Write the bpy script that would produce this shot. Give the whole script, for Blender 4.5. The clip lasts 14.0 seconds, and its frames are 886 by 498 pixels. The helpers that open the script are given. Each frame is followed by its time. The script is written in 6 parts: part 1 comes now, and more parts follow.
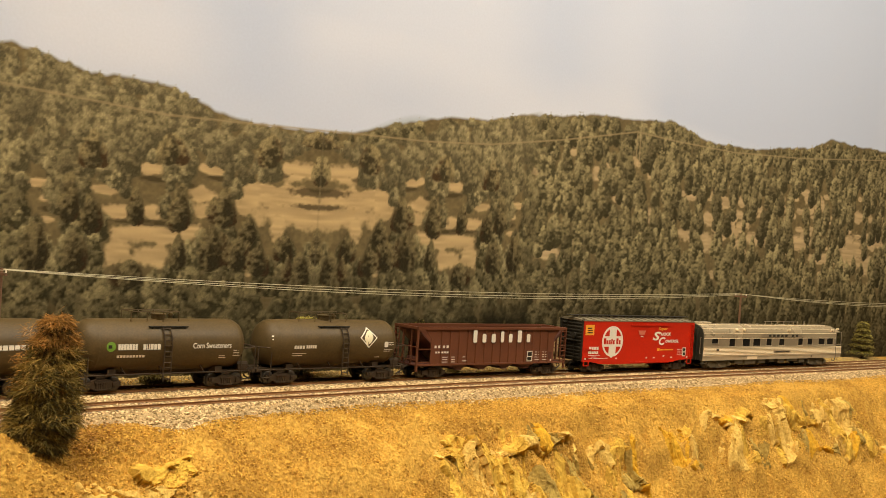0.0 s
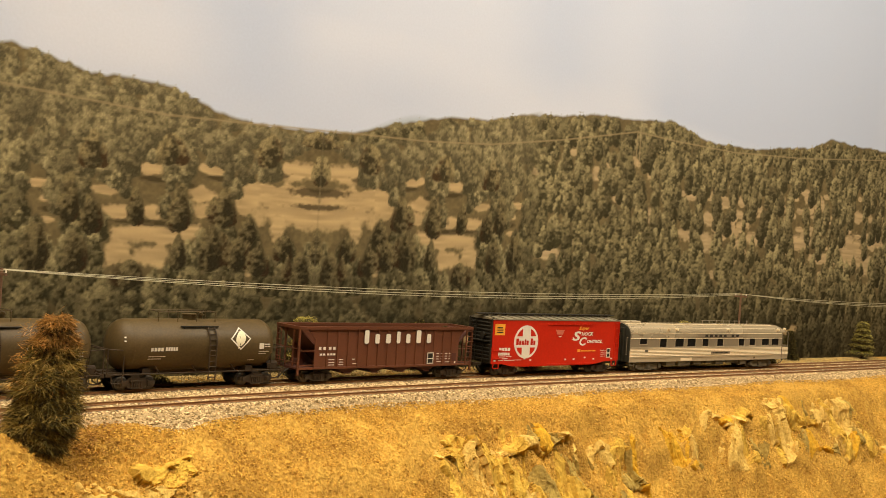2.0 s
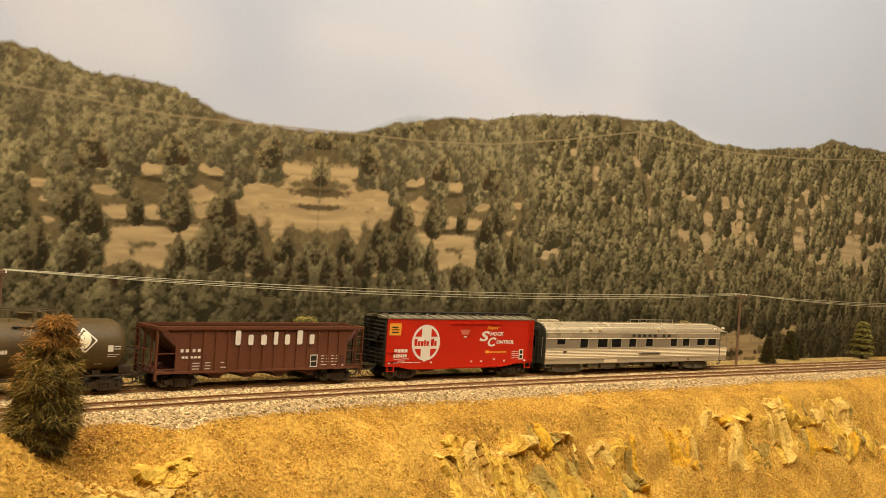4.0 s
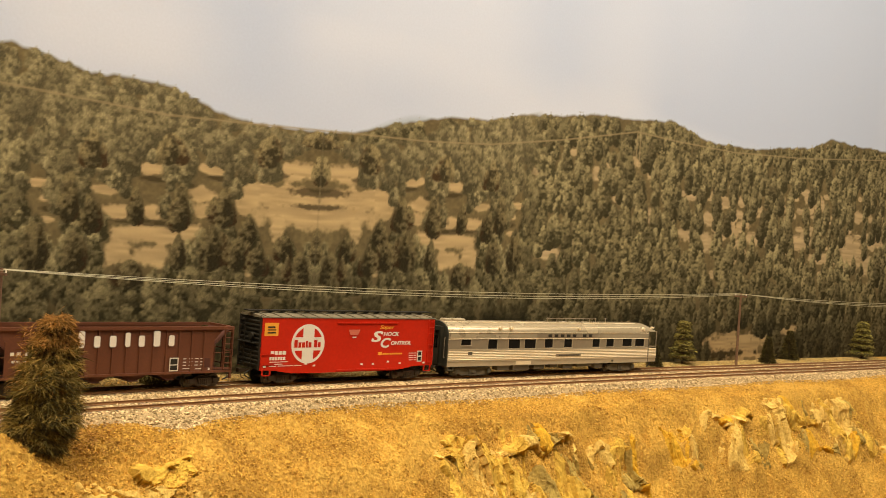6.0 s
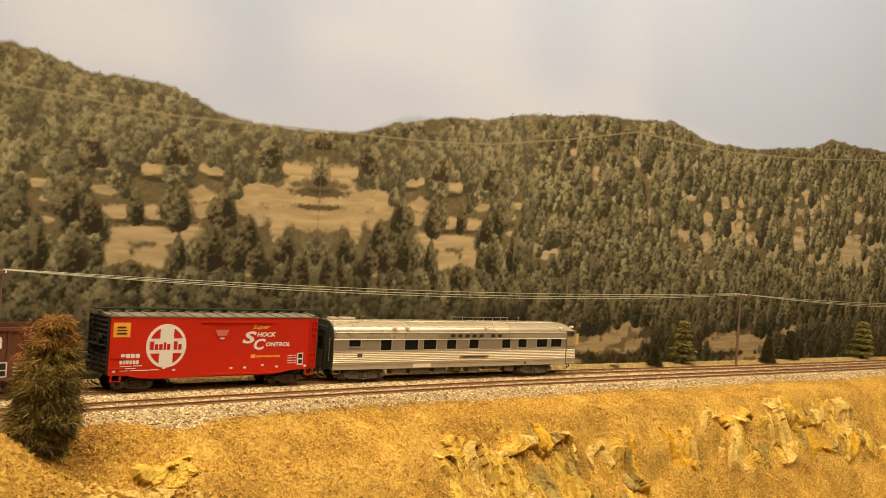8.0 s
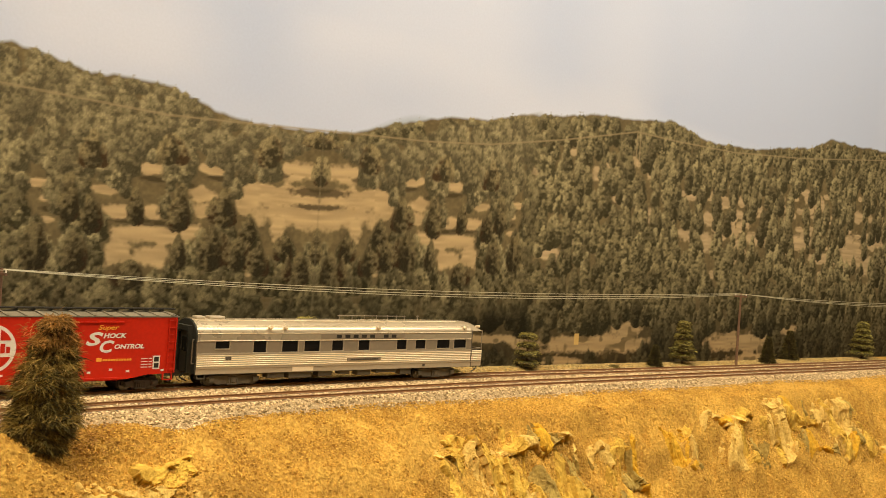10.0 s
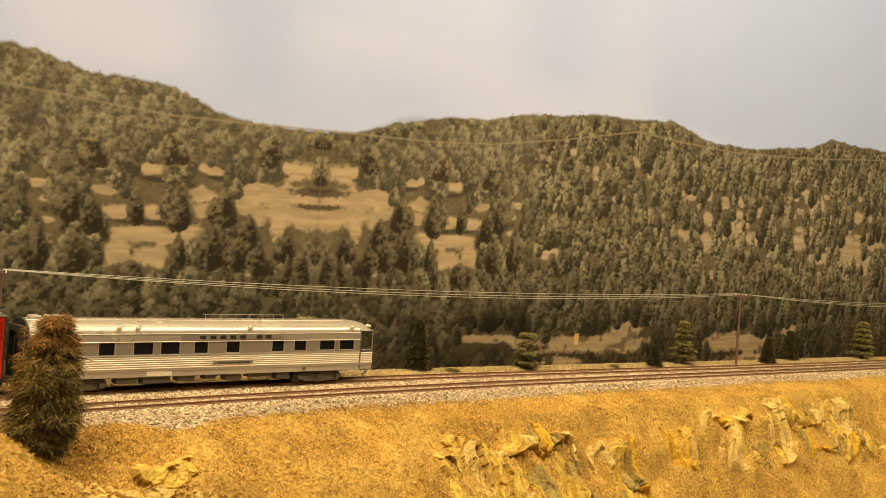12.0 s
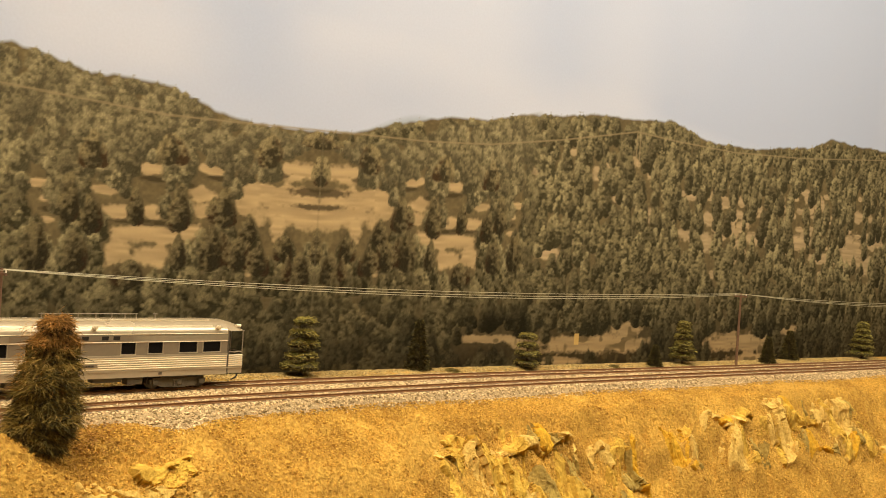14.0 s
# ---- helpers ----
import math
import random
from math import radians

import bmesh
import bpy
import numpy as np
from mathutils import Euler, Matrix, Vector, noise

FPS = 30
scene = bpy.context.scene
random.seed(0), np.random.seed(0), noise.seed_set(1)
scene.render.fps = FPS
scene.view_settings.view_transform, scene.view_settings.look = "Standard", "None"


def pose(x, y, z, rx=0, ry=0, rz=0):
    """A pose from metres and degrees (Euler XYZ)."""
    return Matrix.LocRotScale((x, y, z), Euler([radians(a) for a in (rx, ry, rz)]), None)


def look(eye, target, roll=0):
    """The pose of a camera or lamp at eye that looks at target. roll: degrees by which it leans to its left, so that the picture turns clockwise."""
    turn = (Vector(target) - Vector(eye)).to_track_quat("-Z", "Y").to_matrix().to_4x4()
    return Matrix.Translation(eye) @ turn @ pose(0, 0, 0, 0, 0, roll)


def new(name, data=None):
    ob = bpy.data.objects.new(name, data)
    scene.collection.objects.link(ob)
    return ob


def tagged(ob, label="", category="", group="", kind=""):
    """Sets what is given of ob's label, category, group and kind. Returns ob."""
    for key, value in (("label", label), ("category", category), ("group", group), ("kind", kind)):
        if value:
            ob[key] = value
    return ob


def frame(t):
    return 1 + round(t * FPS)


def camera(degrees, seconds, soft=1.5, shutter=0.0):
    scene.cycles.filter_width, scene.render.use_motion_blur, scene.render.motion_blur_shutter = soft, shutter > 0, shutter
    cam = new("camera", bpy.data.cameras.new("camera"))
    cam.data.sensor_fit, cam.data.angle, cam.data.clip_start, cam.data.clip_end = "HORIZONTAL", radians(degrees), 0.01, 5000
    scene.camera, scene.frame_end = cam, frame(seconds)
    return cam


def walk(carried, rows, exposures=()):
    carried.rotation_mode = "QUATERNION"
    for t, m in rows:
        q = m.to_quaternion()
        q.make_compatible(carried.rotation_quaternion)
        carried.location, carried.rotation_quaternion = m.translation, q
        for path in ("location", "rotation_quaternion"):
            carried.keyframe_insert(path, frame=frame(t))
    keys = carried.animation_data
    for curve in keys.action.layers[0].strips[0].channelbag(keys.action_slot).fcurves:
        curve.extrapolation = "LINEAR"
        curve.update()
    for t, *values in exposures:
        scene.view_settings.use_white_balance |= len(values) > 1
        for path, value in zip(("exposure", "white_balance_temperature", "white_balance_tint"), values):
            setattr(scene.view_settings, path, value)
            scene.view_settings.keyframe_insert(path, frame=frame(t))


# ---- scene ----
cam = camera(46.0, 14.0, soft=0.85, shutter=0.3)
EYE = (0.0, 0.0, 0.1169)
STAND = look(EYE, (0.0, 10.0, 0.1169 - 0.03125), 4.0)
walk(cam, [(0.0, STAND), (14.0, STAND)])

# ---- light: warm ceiling tubes over the aisle and over the layout ----
scene.view_settings.exposure = 0.0
world = bpy.data.worlds.new("room_air")
scene.world = world
world.use_nodes = True
world.node_tree.nodes["Background"].inputs[0].default_value = (1.0, 0.93, 0.82, 1)
world.node_tree.nodes["Background"].inputs[1].default_value = 0.45


def ceiling_tube(x, y, z, sx, sy, watts, target, colour=(1.0, 0.90, 0.73)):
    lamp = bpy.data.lights.new("ceiling_tube", "AREA")
    lamp.shape, lamp.size, lamp.size_y, lamp.energy, lamp.color = "RECTANGLE", sx, sy, watts, colour
    ob = new("ceiling_tube", lamp)
    ob.matrix_world = look((x, y, z), target)
    return ob


ceiling_tube(0.10, 0.30, 1.25, 1.3, 0.25, 20.8, (0.2, 1.0, 0.0))
ceiling_tube(0.10, 0.85, 1.25, 1.2, 0.20, 8.0, (0.1, 0.75, 0.0))
ceiling_tube(-0.75, 0.05, 1.25, 0.9, 0.25, 13.5, (-0.2, 0.8, 0.0))
ceiling_tube(1.15, 0.85, 1.25, 0.9, 0.25, 15.5, (0.6, 1.3, 0.0))

# ---- shared shape helpers ----


def part(name, bm, material, parent, label="", smooth=False):
    me = bpy.data.meshes.new(name)
    bm.to_mesh(me)
    bm.free()
    if smooth:
        for p in me.polygons:
            p.use_smooth = True
    me.materials.append(material)
    ob = new(name, me)
    if parent is not None:
        ob.parent = parent
    if label:
        ob["label"] = label
    return ob


def piece(name, me, parent, m):
    ob = new(name, me)
    ob.parent = parent
    ob.matrix_local = m
    return ob


def mesh_of(name, bm, material, smooth=False):
    me = bpy.data.meshes.new(name)
    bm.to_mesh(me)
    bm.free()
    if smooth:
        for p in me.polygons:
            p.use_smooth = True
    me.materials.append(material)
    return me


def box(bm, x0, x1, y0, y1, z0, z1):
    v = [bm.verts.new((x, y, z)) for z in (z0, z1) for y in (y0, y1) for x in (x0, x1)]
    for q in ((0, 2, 3, 1), (4, 5, 7, 6), (0, 1, 5, 4), (2, 6, 7, 3), (1, 3, 7, 5), (0, 4, 6, 2)):
        bm.faces.new([v[i] for i in q])
    return v


def round_box(x0, x1, y0, y1, z0, z1, r):
    bm = bmesh.new()
    box(bm, x0, x1, y0, y1, z0, z1)
    bmesh.ops.bevel(bm, geom=bm.edges[:], offset=r, segments=2, affect="EDGES", profile=0.5)
    return bm


def rod(bm, a, b, r0, r1=None, n=8):
    a, b = Vector(a), Vector(b)
    r1 = r0 if r1 is None else r1
    d = (b - a).normalized()
    u = d.orthogonal().normalized()
    w = d.cross(u)
    rings = []
    for p, r in ((a, r0), (b, r1)):
        rings.append([bm.verts.new(p + r * (u * math.cos(t * math.tau / n) + w * math.sin(t * math.tau / n))) for t in range(n)])
    for i in range(n):
        j = (i + 1) % n
        bm.faces.new((rings[0][i], rings[0][j], rings[1][j], rings[1][i]))
    bm.faces.new(rings[0][::-1])
    bm.faces.new(rings[1])


def path_rod(bm, points, r, n=6):
    for a, b in zip(points, points[1:]):
        rod(bm, a, b, r, n=n)


def extrude_x(bm, profile, x0, x1):
    """A closed outline of (y, z) drawn out from x0 to x1."""
    a = [bm.verts.new((x0, y, z)) for y, z in profile]
    b = [bm.verts.new((x1, y, z)) for y, z in profile]
    n = len(profile)
    for i in range(n):
        j = (i + 1) % n
        bm.faces.new((a[i], a[j], b[j], b[i]))
    bm.faces.new(a[::-1])
    bm.faces.new(b)


def extrude_y(bm, outline, y0, y1):
    """A closed outline of (x, z) drawn out from y0 to y1."""
    a = [bm.verts.new((x, y0, z)) for x, z in outline]
    b = [bm.verts.new((x, y1, z)) for x, z in outline]
    n = len(outline)
    for i in range(n):
        j = (i + 1) % n
        bm.faces.new((a[i], a[j], b[j], b[i]))
    bm.faces.new(a[::-1])
    bm.faces.new(b)


def fixed(bm):
    bmesh.ops.recalc_face_normals(bm, faces=bm.faces[:])
    return bm


# ---- materials ----


def surface(name, colour, rough=0.6, metal=0.0, var=0.25, fine=900.0, coarse=60.0, bump=0.0, dark=None, islands=0.0, objects=0.0, spec=0.5):
    """A worn surface: the colour, varied at a fine and a coarse scale, with a little relief."""
    m = bpy.data.materials.new(name)
    m.use_nodes = True
    t = m.node_tree
    N, L = t.nodes, t.links
    p = N["Principled BSDF"]
    p.inputs["Roughness"].default_value = rough
    p.inputs["Metallic"].default_value = metal
    p.inputs["Specular IOR Level"].default_value = spec
    co = N.new("ShaderNodeTexCoord")
    n1, n2 = N.new("ShaderNodeTexNoise"), N.new("ShaderNodeTexNoise")
    n1.inputs["Scale"].default_value, n2.inputs["Scale"].default_value = fine, coarse
    n1.inputs["Detail"].default_value, n2.inputs["Detail"].default_value = 4.0, 5.0
    L.new(co.outputs["Object"], n1.inputs["Vector"])
    L.new(co.outputs["Object"], n2.inputs["Vector"])
    add = N.new("ShaderNodeMath")
    add.operation = "ADD"
    L.new(n1.outputs["Fac"], add.inputs[0])
    L.new(n2.outputs["Fac"], add.inputs[1])
    last = add.outputs[0]
    if islands or objects:
        src = N.new("ShaderNodeNewGeometry") if islands else N.new("ShaderNodeObjectInfo")
        mul = N.new("ShaderNodeMath")
        mul.operation = "MULTIPLY_ADD"
        L.new(src.outputs["Random Per Island" if islands else "Random"], mul.inputs[0])
        mul.inputs[1].default_value = islands or objects
        L.new(last, mul.inputs[2])
        sub = N.new("ShaderNodeMath")
        sub.operation = "SUBTRACT"
        L.new(mul.outputs[0], sub.inputs[0])
        sub.inputs[1].default_value = (islands or objects) / 2
        last = sub.outputs[0]
    ramp = N.new("ShaderNodeMapRange")
    ramp.inputs["From Min"].default_value, ramp.inputs["From Max"].default_value = 0.6, 1.4
    L.new(last, ramp.inputs["Value"])
    mix = N.new("ShaderNodeMix")
    mix.data_type = "RGBA"
    low = dark or tuple(c * (1 - var) for c in colour)
    high = tuple(min(1.0, c * (1 + var)) for c in colour) if dark is None else colour
    mix.inputs["A"].default_value, mix.inputs["B"].default_value = (*low, 1), (*high, 1)
    L.new(ramp.outputs["Result"], mix.inputs["Factor"])
    L.new(mix.outputs["Result"], p.inputs["Base Color"])
    rr = N.new("ShaderNodeMapRange")
    rr.inputs["To Min"].default_value, rr.inputs["To Max"].default_value = max(0.05, rough - 0.12), min(1.0, rough + 0.12)
    L.new(n2.outputs["Fac"], rr.inputs["Value"])
    L.new(rr.outputs["Result"], p.inputs["Roughness"])
    if bump:
        b = N.new("ShaderNodeBump")
        b.inputs["Strength"].default_value, b.inputs["Distance"].default_value = 0.9, bump
        L.new(n1.outputs["Fac"], b.inputs["Height"])
        L.new(b.outputs["Normal"], p.inputs["Normal"])
    return m


RED = surface("red_paint", (0.53, 0.020, 0.004), 0.5, spec=0.22, var=0.12, fine=400, coarse=25)
CREAM = surface("cream_lettering", (0.78, 0.70, 0.56), 0.5, var=0.08)
ORANGE = surface("orange_lettering", (0.85, 0.36, 0.03), 0.5, var=0.08)
BLACK = surface("black_weathered_paint", (0.028, 0.023, 0.015), 0.55, spec=0.25, var=0.35, coarse=80)
ROOF_GREY = surface("dusty_roof_paint", (0.19, 0.155, 0.095), 0.5, var=0.35, coarse=70)
TANK = surface("weathered_black_tank_paint", (0.090, 0.058, 0.021), 0.48, var=0.30, fine=700, coarse=35, spec=0.25)
HOPPER = surface("mineral_brown_paint", (0.135, 0.042, 0.016), 0.5, var=0.22, coarse=40)
HOPPER_IN = surface("brown_inner_steel", (0.085, 0.024, 0.012), 0.65, var=0.3, coarse=60)
SILVER = surface("silver_car_paint", (0.47, 0.37, 0.23), 0.38, metal=0.15, var=0.07, fine=300, coarse=20)
SILVER_LIGHT = surface("bright_and_highlight_metal", (0.92, 0.75, 0.48), 0.33, metal=0.15, var=0.06, coarse=20)
SILVER_DARK = surface("grey_car_fittings", (0.11, 0.088, 0.056), 0.55, spec=0.2, var=0.2)
DIAPHRAGM = surface("dark_grey_end_paint", (0.040, 0.036, 0.024), 0.5, spec=0.2, var=0.2)
TRUCK = surface("dirty_truck_frame", (0.050, 0.032, 0.017), 0.7, spec=0.2, var=0.4, fine=1500, coarse=200)
WHEEL = surface("worn_wheel_steel", (0.10, 0.085, 0.065), 0.35, metal=0.7, var=0.3)
GLASS = surface("dark_tinted_glazing", (0.012, 0.010, 0.008), 0.12, var=0.1)
GREEN_DOT = surface("green_emblem_paint", (0.16, 0.30, 0.03), 0.5, var=0.1)
YELLOW_LEAF = surface("pale_yellow_emblem_paint", (0.76, 0.66, 0.42), 0.5, var=0.1)
RAIL = surface("rusty_rail", (0.22, 0.105, 0.040), 0.7, spec=0.12, var=0.3, coarse=90)
TIE = surface("weathered_tie", (0.27, 0.175, 0.10), 0.8, var=0.4, fine=1800, coarse=150, objects=0.5)
BALLAST = surface("mixed_grey_ballast", (0.83, 0.605, 0.315), 0.9, dark=(0.27, 0.18, 0.080), spec=0.1, fine=2500, coarse=400, islands=1.6)
POLE_WOOD = surface("brown_pole_wood", (0.17, 0.085, 0.038), 0.8, var=0.4, fine=1500, coarse=200)
WIRE = surface("pale_line_wire", (0.50, 0.43, 0.25), 0.5, var=0.1)
# unseen floor and wall tones, lowered to cut the bounced fill light
FLOOR_DARK = surface("dark_unseen_floor", (0.10, 0.085, 0.07), 0.95, var=0.3, fine=500, coarse=6)
PLASTER = surface("room_plaster", (0.42, 0.36, 0.28), 0.9, var=0.08, fine=60, coarse=4)

# ---- plan: the line of the rear track's near side, as arc length and distance behind it ----
X0, Y0, H0, C0, C1 = -0.5953, 0.3001, math.radians(56.095), -0.49816, 0.40962
STEP = 0.005
_s = np.arange(-1.2, 2.6, STEP)
_a = H0 + C0 * np.clip(_s, -0.9, 2.2) + C1 * np.clip(_s, -0.9, 2.2) ** 2 / 2
_x = np.concatenate([[0], np.cumsum((np.cos(_a[1:]) + np.cos(_a[:-1])) * STEP / 2)])
_y = np.concatenate([[0], np.cumsum((np.sin(_a[1:]) + np.sin(_a[:-1])) * STEP / 2)])
_x += X0 - np.interp(0, _s, _x)
_y += Y0 - np.interp(0, _s, _y)


def place(s, d=0.0):
    """The spot d metres behind the line at arc length s: x, y and the heading."""
    a = np.interp(s, _s, _a)
    return np.interp(s, _s, _x) - d * np.sin(a), np.interp(s, _s, _y) + d * np.cos(a), a


def run(t):
    """How far the train has gone at t seconds."""
    return 0.061615 * t + 0.0000501 * t * t


REAR_D = 0.0175
REAR_DROP = 0.0020  # the rear track lies this much lower


def front_d(s):
    return -0.0640 + 0.0218 * (np.clip(s, 0.2, 1.6) - 0.5) * 0.9

# ---- the printed backdrop: a mountain photograph, mirrored at its seam, on a flat wall ----
WALL_O, WALL_A = Vector((-0.1146, 0.9438, 0.0)), math.radians(40.9)
WALL_M = Matrix.Translation(WALL_O) @ Matrix.Rotation(WALL_A, 4, "Z")


def value_noise(shape, cells, rng):
    """Smooth random field in 0..1 with that many cells down and across."""
    g = rng.random((cells[0] + 2, cells[1] + 2))
    y, x = np.linspace(0, cells[0], shape[0]), np.linspace(0, cells[1], shape[1])
    iy, ix = y.astype(int), x.astype(int)
    fy, fx = (y - iy)[:, None], (x - ix)[None]
    fy, fx = fy * fy * (3 - 2 * fy), fx * fx * (3 - 2 * fx)
    a, b = g[iy][:, ix], g[iy][:, ix + 1]
    c, d = g[iy + 1][:, ix], g[iy + 1][:, ix + 1]
    return (a * (1 - fx) + b * fx) * (1 - fy) + (c * (1 - fx) + d * fx) * fy


RIDGE_LEFT = [(-0.60, 0.20), (-0.40, 0.235), (-0.286, 0.242), (-0.278, 0.244), (-0.261, 0.241), (-0.244, 0.237), (-0.218, 0.231), (-0.191, 0.232),
              (-0.167, 0.231), (-0.147, 0.229), (-0.127, 0.222), (-0.105, 0.215), (-0.083, 0.212), (-0.055, 0.210), (-0.007, 0.211)]
RIDGE_RIGHT = [(0.029, 0.215), (0.048, 0.219), (0.081, 0.230), (0.122, 0.239), (0.151, 0.245), (0.206, 0.250), (0.254, 0.262), (0.316, 0.269),
               (0.372, 0.278), (0.432, 0.280), (0.507, 0.288), (0.537, 0.283), (0.567, 0.275), (0.604, 0.272), (0.642, 0.274), (0.682, 0.273),
               (0.750, 0.283), (0.838, 0.293), (0.882, 0.311), (0.949, 0.310), (1.052, 0.311), (1.3, 0.29), (1.6, 0.30)]
# patches of the picture: along the wall, height, half width, half height; those left of the seam show again, mirrored, right of it
MEADOWS = [(-0.036, 0.149, 0.045, 0.011), (-0.023, 0.133, 0.041, 0.011), (-0.054, 0.155, 0.031, 0.004), (-0.073, 0.144, 0.011, 0.013),
           (-0.026, 0.173, 0.02, 0.009), (-0.042, 0.122, 0.008, 0.01), (-0.163, 0.162, 0.016, 0.004), (-0.106, 0.167, 0.015, 0.004),
           (-0.117, 0.145, 0.013, 0.006), (-0.112, 0.133, 0.011, 0.006), (-0.161, 0.11, 0.042, 0.007), (-0.188, 0.092, 0.011, 0.009),
           (-0.158, 0.092, 0.015, 0.009), (-0.126, 0.113, 0.011, 0.007), (-0.187, 0.125, 0.015, 0.006), (-0.2, 0.142, 0.015, 0.003),
           (-0.158, 0.128, 0.01, 0.006), (-0.249, 0.143, 0.013, 0.003), (-0.244, 0.132, 0.006, 0.003), (-0.243, 0.116, 0.005, 0.003),
           (-0.246, 0.158, 0.006, 0.004), (-0.068, 0.085, 0.005, 0.007), (-0.074, 0.107, 0.007, 0.004)]
HOLLOWS = [(-0.002, 0.156, 0.035, 0.005), (-0.001, 0.143, 0.035, 0.003), (-0.159, 0.154, 0.015, 0.003), (-0.102, 0.16, 0.016, 0.003),
           (-0.161, 0.119, 0.046, 0.003), (-0.244, 0.138, 0.008, 0.003), (-0.243, 0.124, 0.008, 0.003), (-0.046, 0.169, 0.015, 0.005),
           (-0.131, 0.152, 0.012, 0.003)]
SINGLE_TREES = [(-0.002, 0.179, 0.008, 0.016), (-0.006, 0.205, 0.016, 0.009), (0.001, 0.11, 0.01, 0.019), (-0.033, 0.109, 0.012, 0.016),
                (-0.071, 0.121, 0.014, 0.015), (-0.095, 0.139, 0.014, 0.02), (-0.136, 0.136, 0.013, 0.023), (-0.174, 0.133, 0.01, 0.017),
                (-0.228, 0.137, 0.013, 0.022), (-0.211, 0.125, 0.012, 0.018), (-0.135, 0.099, 0.011, 0.017), (-0.106, 0.105, 0.018, 0.023),
                (-0.08, 0.1, 0.014, 0.017), (-0.054, 0.191, 0.016, 0.017), (-0.149, 0.182, 0.015, 0.015), (-0.212, 0.175, 0.013, 0.017),
                (-0.222, 0.095, 0.014, 0.019), (-0.252, 0.098, 0.017, 0.021), (-0.175, 0.079, 0.017, 0.013), (-0.06, 0.096, 0.013, 0.017),
                (-0.016, 0.09, 0.014, 0.017)]
GLADES = [(0.302, 0.117, 0.021, 0.007), (0.318, 0.104, 0.007, 0.007), (0.378, 0.216, 0.012, 0.004), (0.476, 0.172, 0.01, 0.011),
          (0.473, 0.218, 0.009, 0.006), (0.597, 0.173, 0.013, 0.009), (0.595, 0.143, 0.022, 0.014), (0.624, 0.193, 0.011, 0.005),
          (0.656, 0.185, 0.023, 0.007), (0.707, 0.154, 0.035, 0.009), (0.712, 0.195, 0.01, 0.008), (0.822, 0.157, 0.03, 0.012),
          (0.878, 0.135, 0.041, 0.008), (0.968, 0.149, 0.038, 0.026), (1.031, 0.168, 0.039, 0.012), (0.828, 0.228, 0.018, 0.005),
          (1.018, 0.132, 0.018, 0.017), (0.548, 0.152, 0.021, 0.008), (0.497, 0.228, 0.007, 0.004), (0.981, 0.204, 0.014, 0.01),
          (0.872, 0.213, 0.008, 0.008), (0.558, 0.199, 0.012, 0.005)]
VALLEY = [(0.39, 0.016, 0.095, 0.01), (0.449, 0.032, 0.029, 0.009), (0.227, 0.023, 0.038, 0.004), (0.279, 0.017, 0.023, 0.006),
          (0.687, 0.017, 0.075, 0.012), (0.717, -0.01, 0.063, 0.012), (0.804, 0.032, 0.021, 0.006), (0.334, -0.003, 0.037, 0.005)]
PRINT_WIRE = [(-0.40, 0.219), (-0.284, 0.213), (-0.221, 0.210), (-0.151, 0.207), (-0.072, 0.210), (0.042, 0.215), (0.124, 0.218), (0.208, 0.225),
              (0.318, 0.243), (0.442, 0.267), (0.521, 0.265), (0.643, 0.265), (0.809, 0.275), (1.054, 0.298), (1.3, 0.33)]


